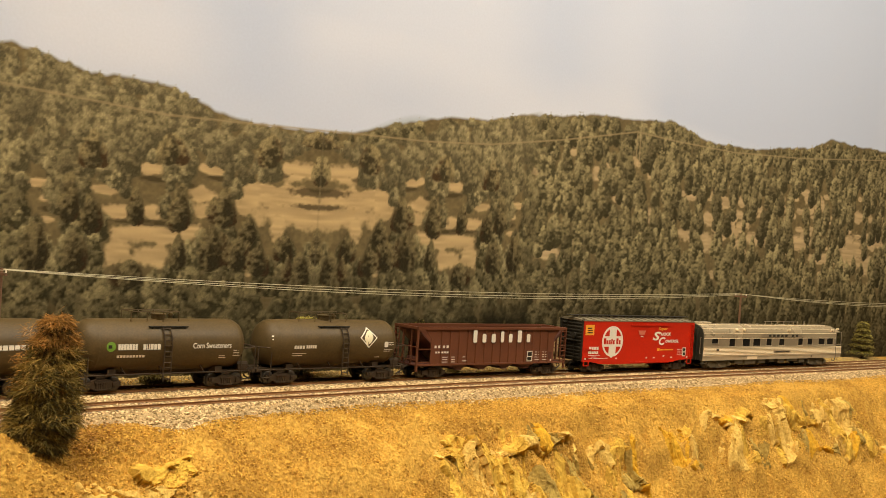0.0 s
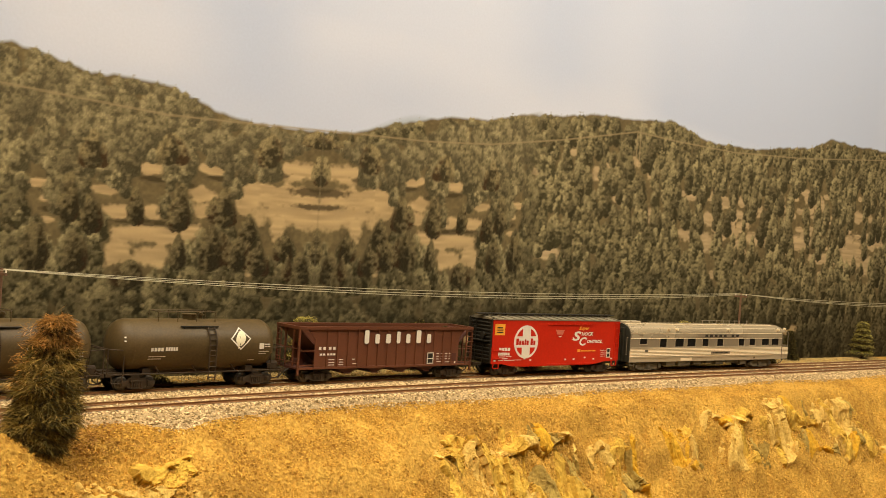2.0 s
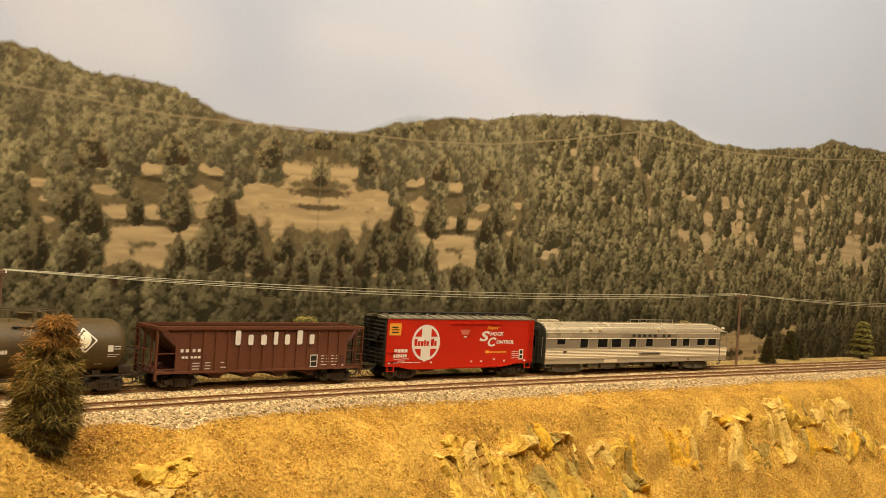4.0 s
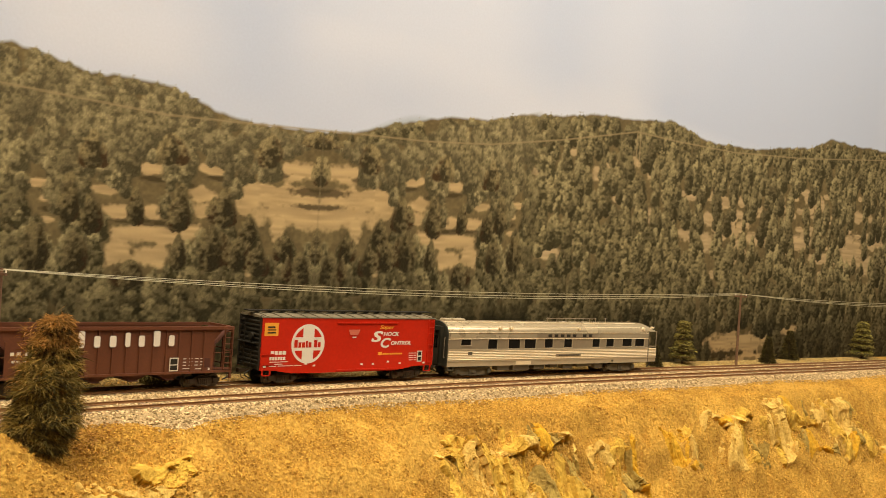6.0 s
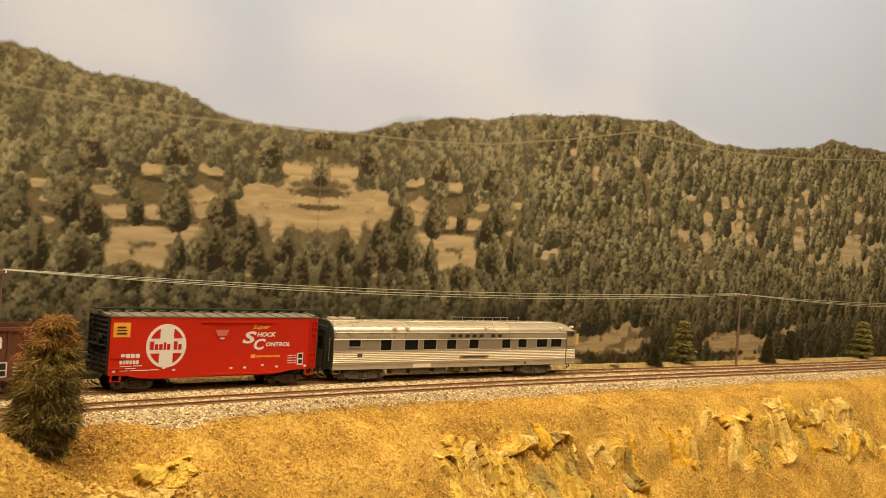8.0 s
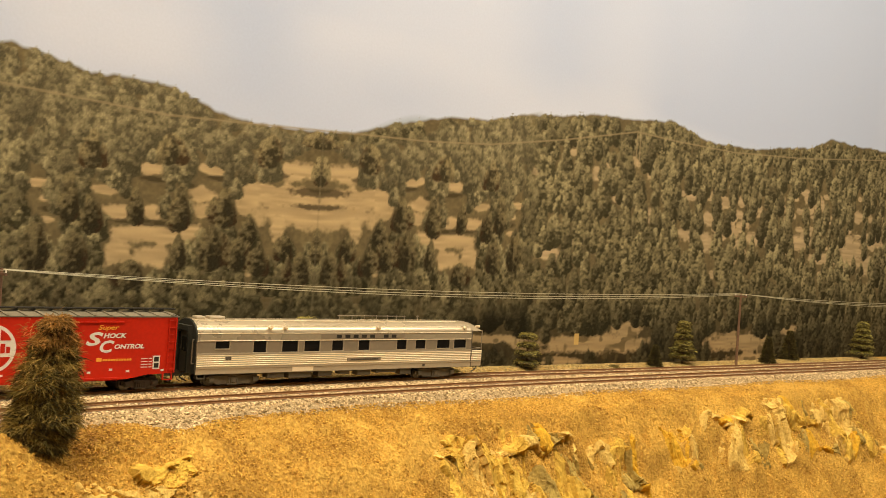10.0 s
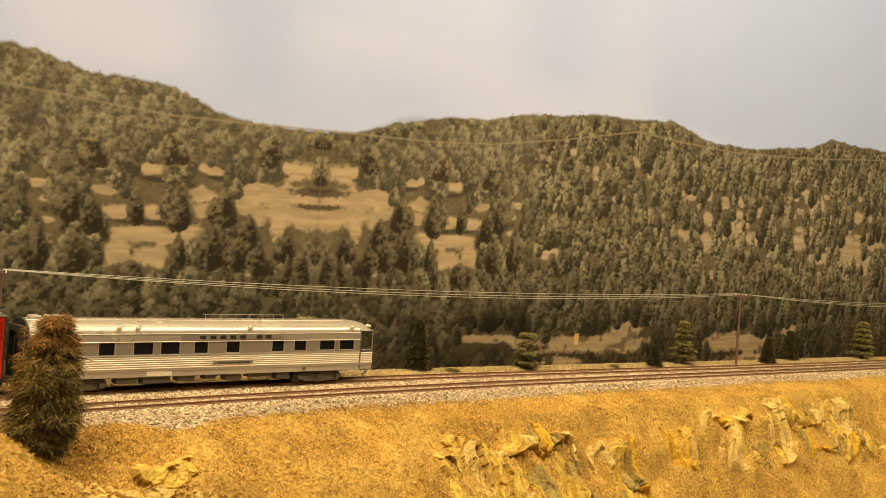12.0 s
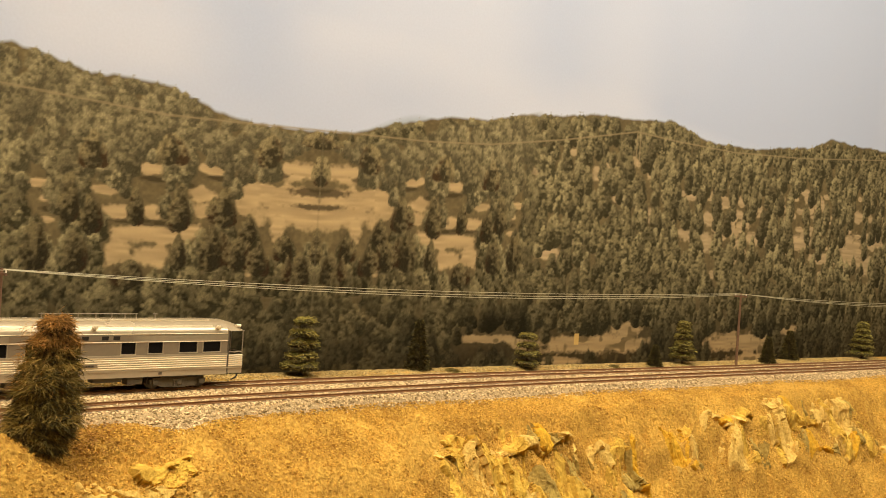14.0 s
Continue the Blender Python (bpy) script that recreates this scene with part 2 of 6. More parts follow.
def paint_backdrop(S, H):
    """The colours of the print (linear) on a grid of places along and up the wall."""
    rng = np.random.default_rng(7)
    shape = S.shape
    sv, hv = S[0], H[:, 0]
    C = np.empty((*shape, 3))
    cloud = value_noise(shape, (4, 6), rng) * 0.6 + value_noise(shape, (9, 14), rng) * 0.4
    warm = np.array([0.655, 0.665, 0.730])
    grey = np.array([0.520, 0.563, 0.675])
    k = np.clip((cloud - 0.35) * 2.2 + 0.8 * np.clip((-0.05 - S) / 0.2, 0, 1) * np.clip((H - 0.18) / 0.1, 0, 1), 0, 1)[..., None]
    C[:] = grey * (1 - k) + warm * k
    # pale ridge far off
    far = 0.205 + 0.0385 * np.exp(-((S - 0.115) / 0.075) ** 2)
    m = np.clip((far - H) / 0.006, 0, 1)[..., None] * 0.6
    C[:] = C * (1 - m) + np.array([0.34, 0.38, 0.40]) * m
    # wooded slope
    ridge_pts = np.array(RIDGE_LEFT + RIDGE_RIGHT)

    def crest(s):
        return np.interp(s, ridge_pts[:, 0], ridge_pts[:, 1])

    ridge = crest(S) + 0.003 * (value_noise(shape, (2, 160), rng) - 0.5)
    m = np.clip((ridge - H) / 0.0030 + 0.5, 0, 1)[..., None]
    fine = 0.6 * value_noise(shape, (130, 330), rng) + 0.4 * value_noise(shape, (230, 600), rng)
    mid = value_noise(shape, (30, 70), rng)
    deep = np.clip((0.095 - H) / 0.10, 0, 1)
    soil = np.array([0.165, 0.122, 0.055]) * (1 - 0.80 * deep[..., None]) * (0.75 + 0.5 * fine + 0.3 * (mid - 0.5))[..., None]
    C[:] = C * (1 - m) + soil * m
    open_ground = np.zeros(shape)
    flecks = [(rng.uniform(0.26, 1.12), rng.uniform(0.10, 0.25), rng.uniform(0.004, 0.012), rng.uniform(0.002, 0.007)) for _ in range(60)]
    flecks += [(rng.uniform(0.55, 1.12), rng.uniform(0.12, 0.23), rng.uniform(0.006, 0.014), rng.uniform(0.003, 0.008)) for _ in range(60)]
    for group, tone in ((MEADOWS, (0.49, 0.340, 0.160)), (GLADES, (0.47, 0.335, 0.170)), (flecks, (0.45, 0.32, 0.16)), (VALLEY, (0.35, 0.245, 0.115))):
        wob = 0.50 * (value_noise(shape, (60, 150), rng) - 0.5) + 0.35 * (fine - 0.5)
        wide = 1.22 if group is MEADOWS else 1.3 if group is VALLEY else 1.1
        for cs, ch, a, b in group:
            e = 1 - np.sqrt(((S - cs) / (a * wide)) ** 2 + ((H - ch) / (b * wide)) ** 2) + wob * 1.1
            k = np.clip(e * 3.0, 0, 1)
            open_ground = np.maximum(open_ground, k * (0.52 if group is flecks else 0.66 if group is GLADES else 1.0))
            stripe = 0.80 + 0.40 * value_noise(shape, (170, 60), rng)
            C[:] = C * (1 - k[..., None]) + np.array(tone) * stripe[..., None] * k[..., None]
    # scrub in the valley meadow
    scrub = np.clip((value_noise(shape, (60, 150), rng) - 0.68) * 6, 0, 0.7) * (H < 0.045) * (S > 0.2)
    C[:] = C * (1 - scrub[..., None]) + np.array([0.09, 0.066, 0.028]) * scrub[..., None]
    for cs, ch, a, b in HOLLOWS:
        k = np.clip((1.0 - np.sqrt(((S - cs) / a) ** 2 + ((H - ch) / b) ** 2) + 0.7 * (fine - 0.5)) * 2.0, 0, 0.80)[..., None]
        C[:] = C * (1 - k) + np.array([0.052, 0.038, 0.018]) * k

    def tree(cs, ch, a, b, tone, lit):
        """One printed tree: foot height ch, half width a, height b."""
        i0, i1 = np.searchsorted(sv, cs - 1.5 * a), np.searchsorted(sv, cs + 1.5 * a) + 1
        j0, j1 = np.searchsorted(hv, ch - 0.12 * b), np.searchsorted(hv, ch + 1.1 * b) + 1
        i1, j1 = min(i1, shape[1]), min(j1, shape[0])
        if i1 - i0 < 2 or j1 - j0 < 2:
            return
        x = (S[j0:j1, i0:i1] - cs) / a
        y = (H[j0:j1, i0:i1] - ch) / b
        n = fine[j0:j1, i0:i1] - 0.5
        width = np.sqrt(np.clip(1 - np.clip(y, 0, 1) ** 2.1, 0, 1)) * np.clip(0.80 + 1.6 * y, 0, 1)
        edge = np.where(y < 0, 1 - abs(x) * 1.2 + y * 6, width - abs(x)) + 0.65 * n
        k = np.clip(edge * 3.0 + 0.1, 0, 1)[..., None]
        side = np.clip(0.36 - 0.55 * x + 1.6 * n + 0.95 * (y - 0.5), 0, 1)[..., None]
        grain = (0.80 + 0.4 * rng.random(x.shape))[..., None]
        col = (np.array(tone) * (1 - side) + np.array(lit) * side) * grain
        C[j0:j1, i0:i1] = C[j0:j1, i0:i1] * (1 - k) + col * k

    wood = []
    for _ in range(5200):
        cs, u = rng.uniform(sv[0], sv[-1]), rng.random()
        wood.append((cs, -0.05 + (crest(cs) - 0.009 + 0.05) * u))
    wood.sort(key=lambda q: -q[1])
    for cs, ch in wood:
        i = min(np.searchsorted(sv, cs), shape[1] - 1)
        ups = [min(np.searchsorted(hv, ch + q), shape[0] - 1) for q in (0.0, 0.007, 0.014, 0.020, 0.026)]
        if rng.random() < 1.6 * max(open_ground[q, i] for q in ups) - 0.15:
            continue
        low = np.clip((0.105 - ch) / 0.11, 0, 1)
        size = (0.0185 + 0.004 * low) * rng.uniform(0.55, 1.35)
        b = size * (rng.uniform(0.85, 1.25) if cs < 0.25 else rng.uniform(1.0, 1.6))
        b = min(b, crest(cs) + rng.uniform(-0.003, 0.002) - ch)
        shade = rng.uniform(0.45, 1.4) * (1 - 0.72 * low)
        shade *= 1 - 0.70 * np.exp(-((cs - 0.225) / 0.060) ** 2 - ((ch - 0.035) / 0.022) ** 2)
        haze = np.clip((ch - 0.09) / 0.10, 0, 1) * (1.0 if cs < 0.0 else 0.25)
        d = np.array([0.049, 0.041, 0.0185]) * (0.25 + 0.75 * shade)
        l = np.array([0.255, 0.204, 0.096]) * shade * (1.35 if cs < -0.12 else 1.06 if cs < 0.3 else 1.14)
        d, l = d * (1 - 0.7 * haze) + np.array([0.120, 0.098, 0.050]) * 0.7 * haze, l * (1 - 0.6 * haze) + np.array([0.245, 0.197, 0.102]) * 0.6 * haze * (0.75 + 0.25 * shade)
        tree(cs, ch, size * 0.5, b, d, l)
    for cs, ch, a, b in SINGLE_TREES:
        dim = 1.0 + 0.6 * np.clip((ch - 0.12) / 0.06, 0, 1)
        for k in range(3):
            tree(cs + rng.normal(0, 0.35) * a, ch - 0.85 * b + rng.uniform(-0.05, 0.25) * b, a * rng.uniform(0.45, 0.65), b * rng.uniform(1.0, 1.35), (0.040 * dim, 0.024 * dim, 0.011 * dim), (0.185 * dim, 0.142 * dim, 0.064 * dim))
        tree(cs, ch - 0.85 * b, a * 0.72, 1.65 * b, (0.032 * dim, 0.025 * dim, 0.012 * dim), (0.190 * dim, 0.146 * dim, 0.066 * dim))
    # the print is mirrored at its seam, hung a little out of level
    keep = C.copy()
    for i in np.nonzero((sv > 0) & (sv < 0.29))[0]:
        src = sv.searchsorted(-sv[i])
        tilt = sv[i] * (0.07 + 0.037 * (hv - 0.11) / 0.13)
        got = np.stack([np.interp(hv - tilt, hv, keep[:, src, c]) for c in range(3)], 1)
        k = np.clip((crest(-sv[i]) + tilt - 0.006 - hv) / 0.004, 0, 1) * np.clip((0.285 - sv[i]) / 0.03, 0, 1) * np.clip((hv - 0.045) / 0.02, 0, 1)
        C[:, i] = keep[:, i] * (1 - k[:, None]) + got * k[:, None]
    seam = 0.35 * np.exp(-(S / 0.0008) ** 2)[..., None] * (H < 0.21)[..., None]
    C[:] = C * (1 - seam) + np.array([0.20, 0.155, 0.08]) * seam
    # the far power line and its pylon
    w = np.array(PRINT_WIRE)
    line = np.exp(-((H - np.interp(S, w[:, 0], w[:, 1])) / 0.0009) ** 2)
    line = np.maximum(line * 0.75, 0.7 * np.exp(-((S - 0.443) / 0.0012) ** 2) * ((H > 0.224) & (H < 0.269)))
    line = np.maximum(line, 0.7 * np.exp(-((S - 0.449) / 0.0012) ** 2) * ((H > 0.224) & (H < 0.269)))[..., None]
    C[:] = C * (1 - line) + np.array([0.34, 0.25, 0.125]) * line
    # a small yellow post by the meadow
    post = ((abs(S - 0.360) < 0.0042) & (abs(H - 0.022) < 0.0065))[..., None] * 0.9
    C[:] = C * (1 - post) + np.array([0.62, 0.40, 0.12]) * post
    return np.clip(C, 0.004, 1)


def build_backdrop():
    u = np.linspace(0, 1, 1180)
    along, up = -0.33 + 1.47 * (0.72 * u + 0.28 * u * u), np.concatenate([np.linspace(-0.06, 0.32, 360), np.linspace(0.325, 0.56, 24)])
    S, H = np.meshgrid(along, up)
    nh, ns = S.shape
    C = paint_backdrop(S, H)
    me = bpy.data.meshes.new("backdrop")
    co = np.stack([S.ravel(), np.zeros(S.size), H.ravel()], 1)
    idx = np.arange(S.size).reshape(nh, ns)
    quads = np.stack([idx[:-1, :-1], idx[:-1, 1:], idx[1:, 1:], idx[1:, :-1]], -1).reshape(-1, 4)
    me.vertices.add(len(co))
    me.vertices.foreach_set("co", co.ravel())
    me.loops.add(quads.size)
    me.loops.foreach_set("vertex_index", quads.ravel())
    me.polygons.add(len(quads))
    me.polygons.foreach_set("loop_start", np.arange(0, quads.size, 4))
    me.update(calc_edges=True)
    ink = me.color_attributes.new("ink", "FLOAT_COLOR", "POINT")
    ink.data.foreach_set("color", np.concatenate([C.reshape(-1, 3), np.ones((S.size, 1))], 1).ravel())
    m = bpy.data.materials.new("printed_paper")
    m.use_nodes = True
    t = m.node_tree
    p = t.nodes["Principled BSDF"]
    p.inputs["Roughness"].default_value = 0.9
    p.inputs["Specular IOR Level"].default_value = 0.04
    a = t.nodes.new("ShaderNodeAttribute")
    a.attribute_name = "ink"
    nz = t.nodes.new("ShaderNodeTexNoise")
    nz.inputs["Scale"].default_value, nz.inputs["Detail"].default_value = 420.0, 4.0
    co_n = t.nodes.new("ShaderNodeTexCoord")
    t.links.new(co_n.outputs["Object"], nz.inputs["Vector"])
    mr = t.nodes.new("ShaderNodeMapRange")
    mr.inputs["To Min"].default_value, mr.inputs["To Max"].default_value = 0.95, 1.05
    t.links.new(nz.outputs["Fac"], mr.inputs["Value"])
    sc = t.nodes.new("ShaderNodeVectorMath")
    sc.operation = "SCALE"
    t.links.new(a.outputs["Color"], sc.inputs[0])
    t.links.new(mr.outputs["Result"], sc.inputs["Scale"])
    t.links.new(sc.outputs["Vector"], p.inputs["Base Color"])
    me.materials.append(m)
    ob = new("backdrop", me)
    ob.matrix_world = WALL_M
    return tagged(ob, "printed photograph of wooded hills under a grey sky, mounted on the wall", "backdrop", kind="structure")


build_backdrop()
bm = bmesh.new()
box(bm, -1.6, 3.0, 0.003, 0.06, -1.30, 1.30)
ob = part("wall_north", fixed(bm), PLASTER, None)
ob.matrix_world = WALL_M
tagged(ob, "plain plastered wall behind the printed backdrop", "wall", kind="structure")
# the rest of the room, added out of sight; its dark floor holds down bounced light
bm = bmesh.new()
box(bm, -3.0, 4.0, -3.0, 4.5, 1.30, 1.36)
tagged(part("ceiling", fixed(bm), PLASTER, None), "plain pale ceiling of the layout room", "ceiling", kind="structure")
bm = bmesh.new()
box(bm, -3.0, 4.0, -3.0, 4.5, -1.36, -1.30)
tagged(part("floor", fixed(bm), FLOOR_DARK, None), "plain dark unseen floor added to cut bounced light", "floor", kind="structure")
for nm, q in (("wall_south", (-3.0, 4.0, -3.06, -3.0)), ("wall_west", (-3.06, -3.0, -3.0, 4.5)), ("wall_east", (4.0, 4.06, -3.0, 4.5)), ("wall_far", (-3.0, 4.0, 4.5, 4.56))):
    bm = bmesh.new()
    box(bm, *q, -1.30, 1.30)
    tagged(part(nm, fixed(bm), PLASTER, None), "plain plastered wall of the layout room", "wall", kind="structure")

# ---- the ground: one sheet along the tracks ----


def ballast_edge(s):
    return front_d(s) - 0.021 - 0.026 * np.exp(-((s - 0.560) / 0.030) ** 2) - 0.006 * np.sin(s * 23) * 0.4


def mound(S, D, s, d, rs, rd, h):
    return h * np.exp(-((S - s) / rs) ** 2 - ((D - d) / rd) ** 2)


def ground_height(S, D):
    """Height of the bare ground without its grain, at arc length S and distance D behind the line."""
    fd, be = front_d(S), ballast_edge(S)
    z = np.full(np.shape(S), -0.0024)
    # roadbed shoulders: behind the rear track, between the tracks, in front of the front track
    z = z - 0.002 * np.exp(-((D - (REAR_D + fd) / 2) / 0.012) ** 2)
    z = z + 0.0013 * np.clip((D - 0.040) / 0.012, 0, 1) - 0.010 * np.clip((D - 0.064) / 0.03, 0, 1)
    z = z - REAR_DROP * np.clip((D + 0.014) / 0.012, 0, 1)
    e = be - D
    shoulder = np.clip((fd - 0.013 - D) / np.maximum(fd - 0.013 - be, 0.004), 0, 1)
    z = z - 0.0075 * shoulder
    # yellow bank, steeper where the rock stands
    rock = 1 / (1 + np.exp(-(S - 0.82) / 0.05))
    out = np.clip(e, 0, None)
    soft = 0.40 * out + 0.5 * np.clip(out - 0.06, 0, None)
    hard = 0.22 * out + 1.15 * np.clip(out - 0.030, 0, None)
    z = z - (soft * (1 - rock) + hard * rock)
    crag = np.sin(S * 61 + 3 * np.sin(D * 70)) * np.sin(D * 95 + 2 * np.sin(S * 47)) + 0.6 * np.sin(S * 133 + D * 90 + 1.7 * np.sin(S * 80))
    z = z + rock * np.clip((out - 0.018) / 0.03, 0, 1) * 0.0075 * np.tanh(2.2 * crag)
    return np.clip(z, -0.22, None)



YELLOW = surface("yellow_ground_turf", (0.78, 0.46, 0.085), 0.9, dark=(0.26, 0.122, 0.018), fine=420, coarse=22, bump=0.0026, spec=0.1)
BED = surface("ballast_bed", (0.60, 0.43, 0.215), 0.9, spec=0.1, dark=(0.24, 0.16, 0.074), fine=1100, coarse=300, bump=0.0008)


def sheet(name, co, nr, nc):
    me = bpy.data.meshes.new(name)
    idx = np.arange(nr * nc).reshape(nr, nc)
    quads = np.stack([idx[:-1, :-1], idx[:-1, 1:], idx[1:, 1:], idx[1:, :-1]], -1).reshape(-1, 4)
    me.vertices.add(len(co))
    me.vertices.foreach_set("co", co.ravel())
    me.loops.add(quads.size)
    me.loops.foreach_set("vertex_index", quads.ravel())
    me.polygons.add(len(quads))
    me.polygons.foreach_set("loop_start", np.arange(0, quads.size, 4))
    me.update(calc_edges=True)
    me.shade_flat()
    return me, quads


def sheet_noise(S, D, rng):
    """Relief of the bank: clods, grit and furrows."""
    shape = S.shape
    n = 0.0040 * (value_noise(shape, (14, 40), rng) - 0.5)
    n = n + 0.0030 * (value_noise(shape, (40, 140), rng) - 0.5)
    n = n + 0.0022 * (value_noise(shape, (110, 330), rng) - 0.5)
    n = n + 0.0026 * (value_noise(shape, (190, 620), rng) - 0.5)
    return n + 0.0020 * (rng.random(shape) - 0.5)


def build_ground():
    rng = np.random.default_rng(3)
    s = np.concatenate([np.arange(-1.1, 0.25, 0.02), np.arange(0.25, 1.75, 0.0013), np.arange(1.76, 2.3, 0.02)])
    d = np.concatenate([np.arange(-0.42, -0.30, 0.01), np.arange(-0.30, 0.11, 0.0013), np.arange(0.12, 0.5, 0.02)])
    S, D = np.meshgrid(s, d)
    Z = full_height(S, D)
    bal = (D > ballast_edge(S) + 0.004 * (value_noise(S.shape, (60, 260), rng) - 0.5)) & (D < 0.041 + 0.004 * (value_noise(S.shape, (60, 260), rng) - 0.5))
    rough = sheet_noise(S, D, rng)
    Z = Z + np.where(bal, 0.0009 * (rng.random(S.shape) - 0.5), rough * np.clip((ballast_edge(S) - D) / 0.01 + 0.35, 0.35, 1))
    X, Y, _ = place(S, D)
    # the sheet ends at the backdrop wall
    wx, wy = math.cos(WALL_A), math.sin(WALL_A)
    behind = -(X - WALL_O.x) * wy + (Y - WALL_O.y) * wx
    push = np.clip(behind + 0.0005, 0, None)
    X, Y = X + push * wy, Y - push * wx
    me, quads = sheet("ground", np.stack([X.ravel(), Y.ravel(), Z.ravel()], 1), *S.shape)
    me.materials.append(YELLOW)
    me.materials.append(BED)
    me.polygons.foreach_set("material_index", bal.ravel()[quads[:, 0]].astype(np.int32))
    ob = new("ground", me)
    return tagged(ob, "yellow scenic bank of turf with a pale gravel roadbed along it", "ground", kind="structure")


# washed-out furrows across the bank: from, to, distance below the gravel, depth
CREASES = [(0.730, 0.800, 0.032, 0.0030), (0.800, 0.880, 0.036, 0.0040), (0.790, 0.845, 0.022, 0.0025), (0.930, 1.020, 0.020, 0.0035),
           (1.020, 1.110, 0.024, 0.0025), (1.160, 1.240, 0.012, 0.0025), (0.620, 0.690, 0.050, 0.0030), (1.400, 1.520, 0.045, 0.0040)]


def full_height(S, D):
    z = ground_height(S, D)
    z = z + mound(S, D, 0.440, -0.118, 0.030, 0.022, 0.019)
    z = z + mound(S, D, 0.522, -0.112, 0.022, 0.020, 0.010)
    z = z + mound(S, D, 0.438, -0.142, 0.024, 0.018, 0.011)
    for s0, s1, out, deep in CREASES:
        run_in = np.clip(np.minimum(S - s0, s1 - S) / 0.012, 0, 1)
        z = z - deep * run_in * np.exp(-((ballast_edge(S) - D - out - 0.003 * np.sin(S * 210)) / 0.0028) ** 2)
    return z


build_ground()


def build_bench():
    """The benchwork under the scenery: a plain fascia along the aisle and at both ends."""
    bm = bmesh.new()
    front = [(*place(s, -0.419)[:2], float(full_height(np.array([s]), np.array([-0.419]))[0])) for s in np.arange(-1.1, 2.29, 0.03)]
    run_ = [(*place(-1.1, d)[:2], -0.02) for d in np.arange(0.12, -0.419, -0.1)] + front + [(*place(2.28, d)[:2], -0.02) for d in np.arange(-0.40, 0.08, 0.1)]
    last = None
    for x, y, z in run_:
        pair = (bm.verts.new((x, y, z - 0.002)), bm.verts.new((x, y, -1.30)))
        if last:
            bm.faces.new((last[0], last[1], pair[1], pair[0]))
        last = pair
    ob = part("bench_fascia", fixed(bm), PLASTER, None)
    thick = ob.modifiers.new("thickness", "SOLIDIFY")
    thick.thickness = 0.006
    return tagged(ob, "plain painted fascia under the scenery", "fascia", kind="structure")


build_bench()


# ---- tracks ----


def lay_track(d_of, name, label, half=0.0092, low=0.0):
    base = new(name)
    base.location = (0, 0, -low)
    tagged(base, label, "track", group="tracks", kind="structure")
    ss = np.arange(-0.9, 2.1, 0.01)
    for side_y in (-half, half):
        bm = bmesh.new()
        prof = [(-0.0011, -0.0019), (0.0011, -0.0019), (0.0011, -0.0016), (0.0003, -0.0012), (0.0003, -0.0005), (0.0005, 0.0), (-0.0005, 0.0), (-0.0003, -0.0005), (-0.0003, -0.0012), (-0.0011, -0.0016)]
        last = None
        for s in ss:
            x, y, a = place(s, d_of(s))
            ring = [bm.verts.new((x - (side_y + w) * math.sin(a), y + (side_y + w) * math.cos(a), z)) for w, z in prof]
            if last:
                for i in range(len(prof)):
                    j = (i + 1) % len(prof)
                    bm.faces.new((last[i], last[j], ring[j], ring[i]))
            last = ring
        part("rail", fixed(bm), RAIL, base)
    bm = bmesh.new()
    box(bm, -0.0013, 0.0013, -0.0150, 0.0150, -0.0045, -0.0019)
    tie = mesh_of("tie", fixed(bm), TIE)
    rng = random.Random(5)
    near = [s for s in np.arange(0.33, 1.75, 0.0066)]
    for s in near:
        x, y, a = place(s, d_of(s))
        ob = new("tie", tie)
        ob.parent = base
        ob.matrix_local = Matrix.Translation((x, y, rng.uniform(-0.0003, 0.0001))) @ Matrix.Rotation(a + rng.uniform(-0.03, 0.03), 4, "Z")
    bm = bmesh.new()
    for s in np.arange(-0.9, 0.33, 0.0066):
        x, y, a = place(s, d_of(s))
        m = Matrix.Translation((x, y, 0)) @ Matrix.Rotation(a, 4, "Z")
        for v in box(bm, -0.0013, 0.0013, -0.0150, 0.0150, -0.0045, -0.0019):
            v.co = m @ v.co
    part("far_ties", fixed(bm), TIE, base)["kind"] = "stuff"
    return base


lay_track(lambda s: REAR_D, "rear_track", "rusty model railway track on weathered wooden ties in pale ballast", 0.0092, REAR_DROP)
lay_track(lambda s: front_d(s) + 0.0092, "front_track", "empty rusty model railway track in pale ballast", 0.0100)


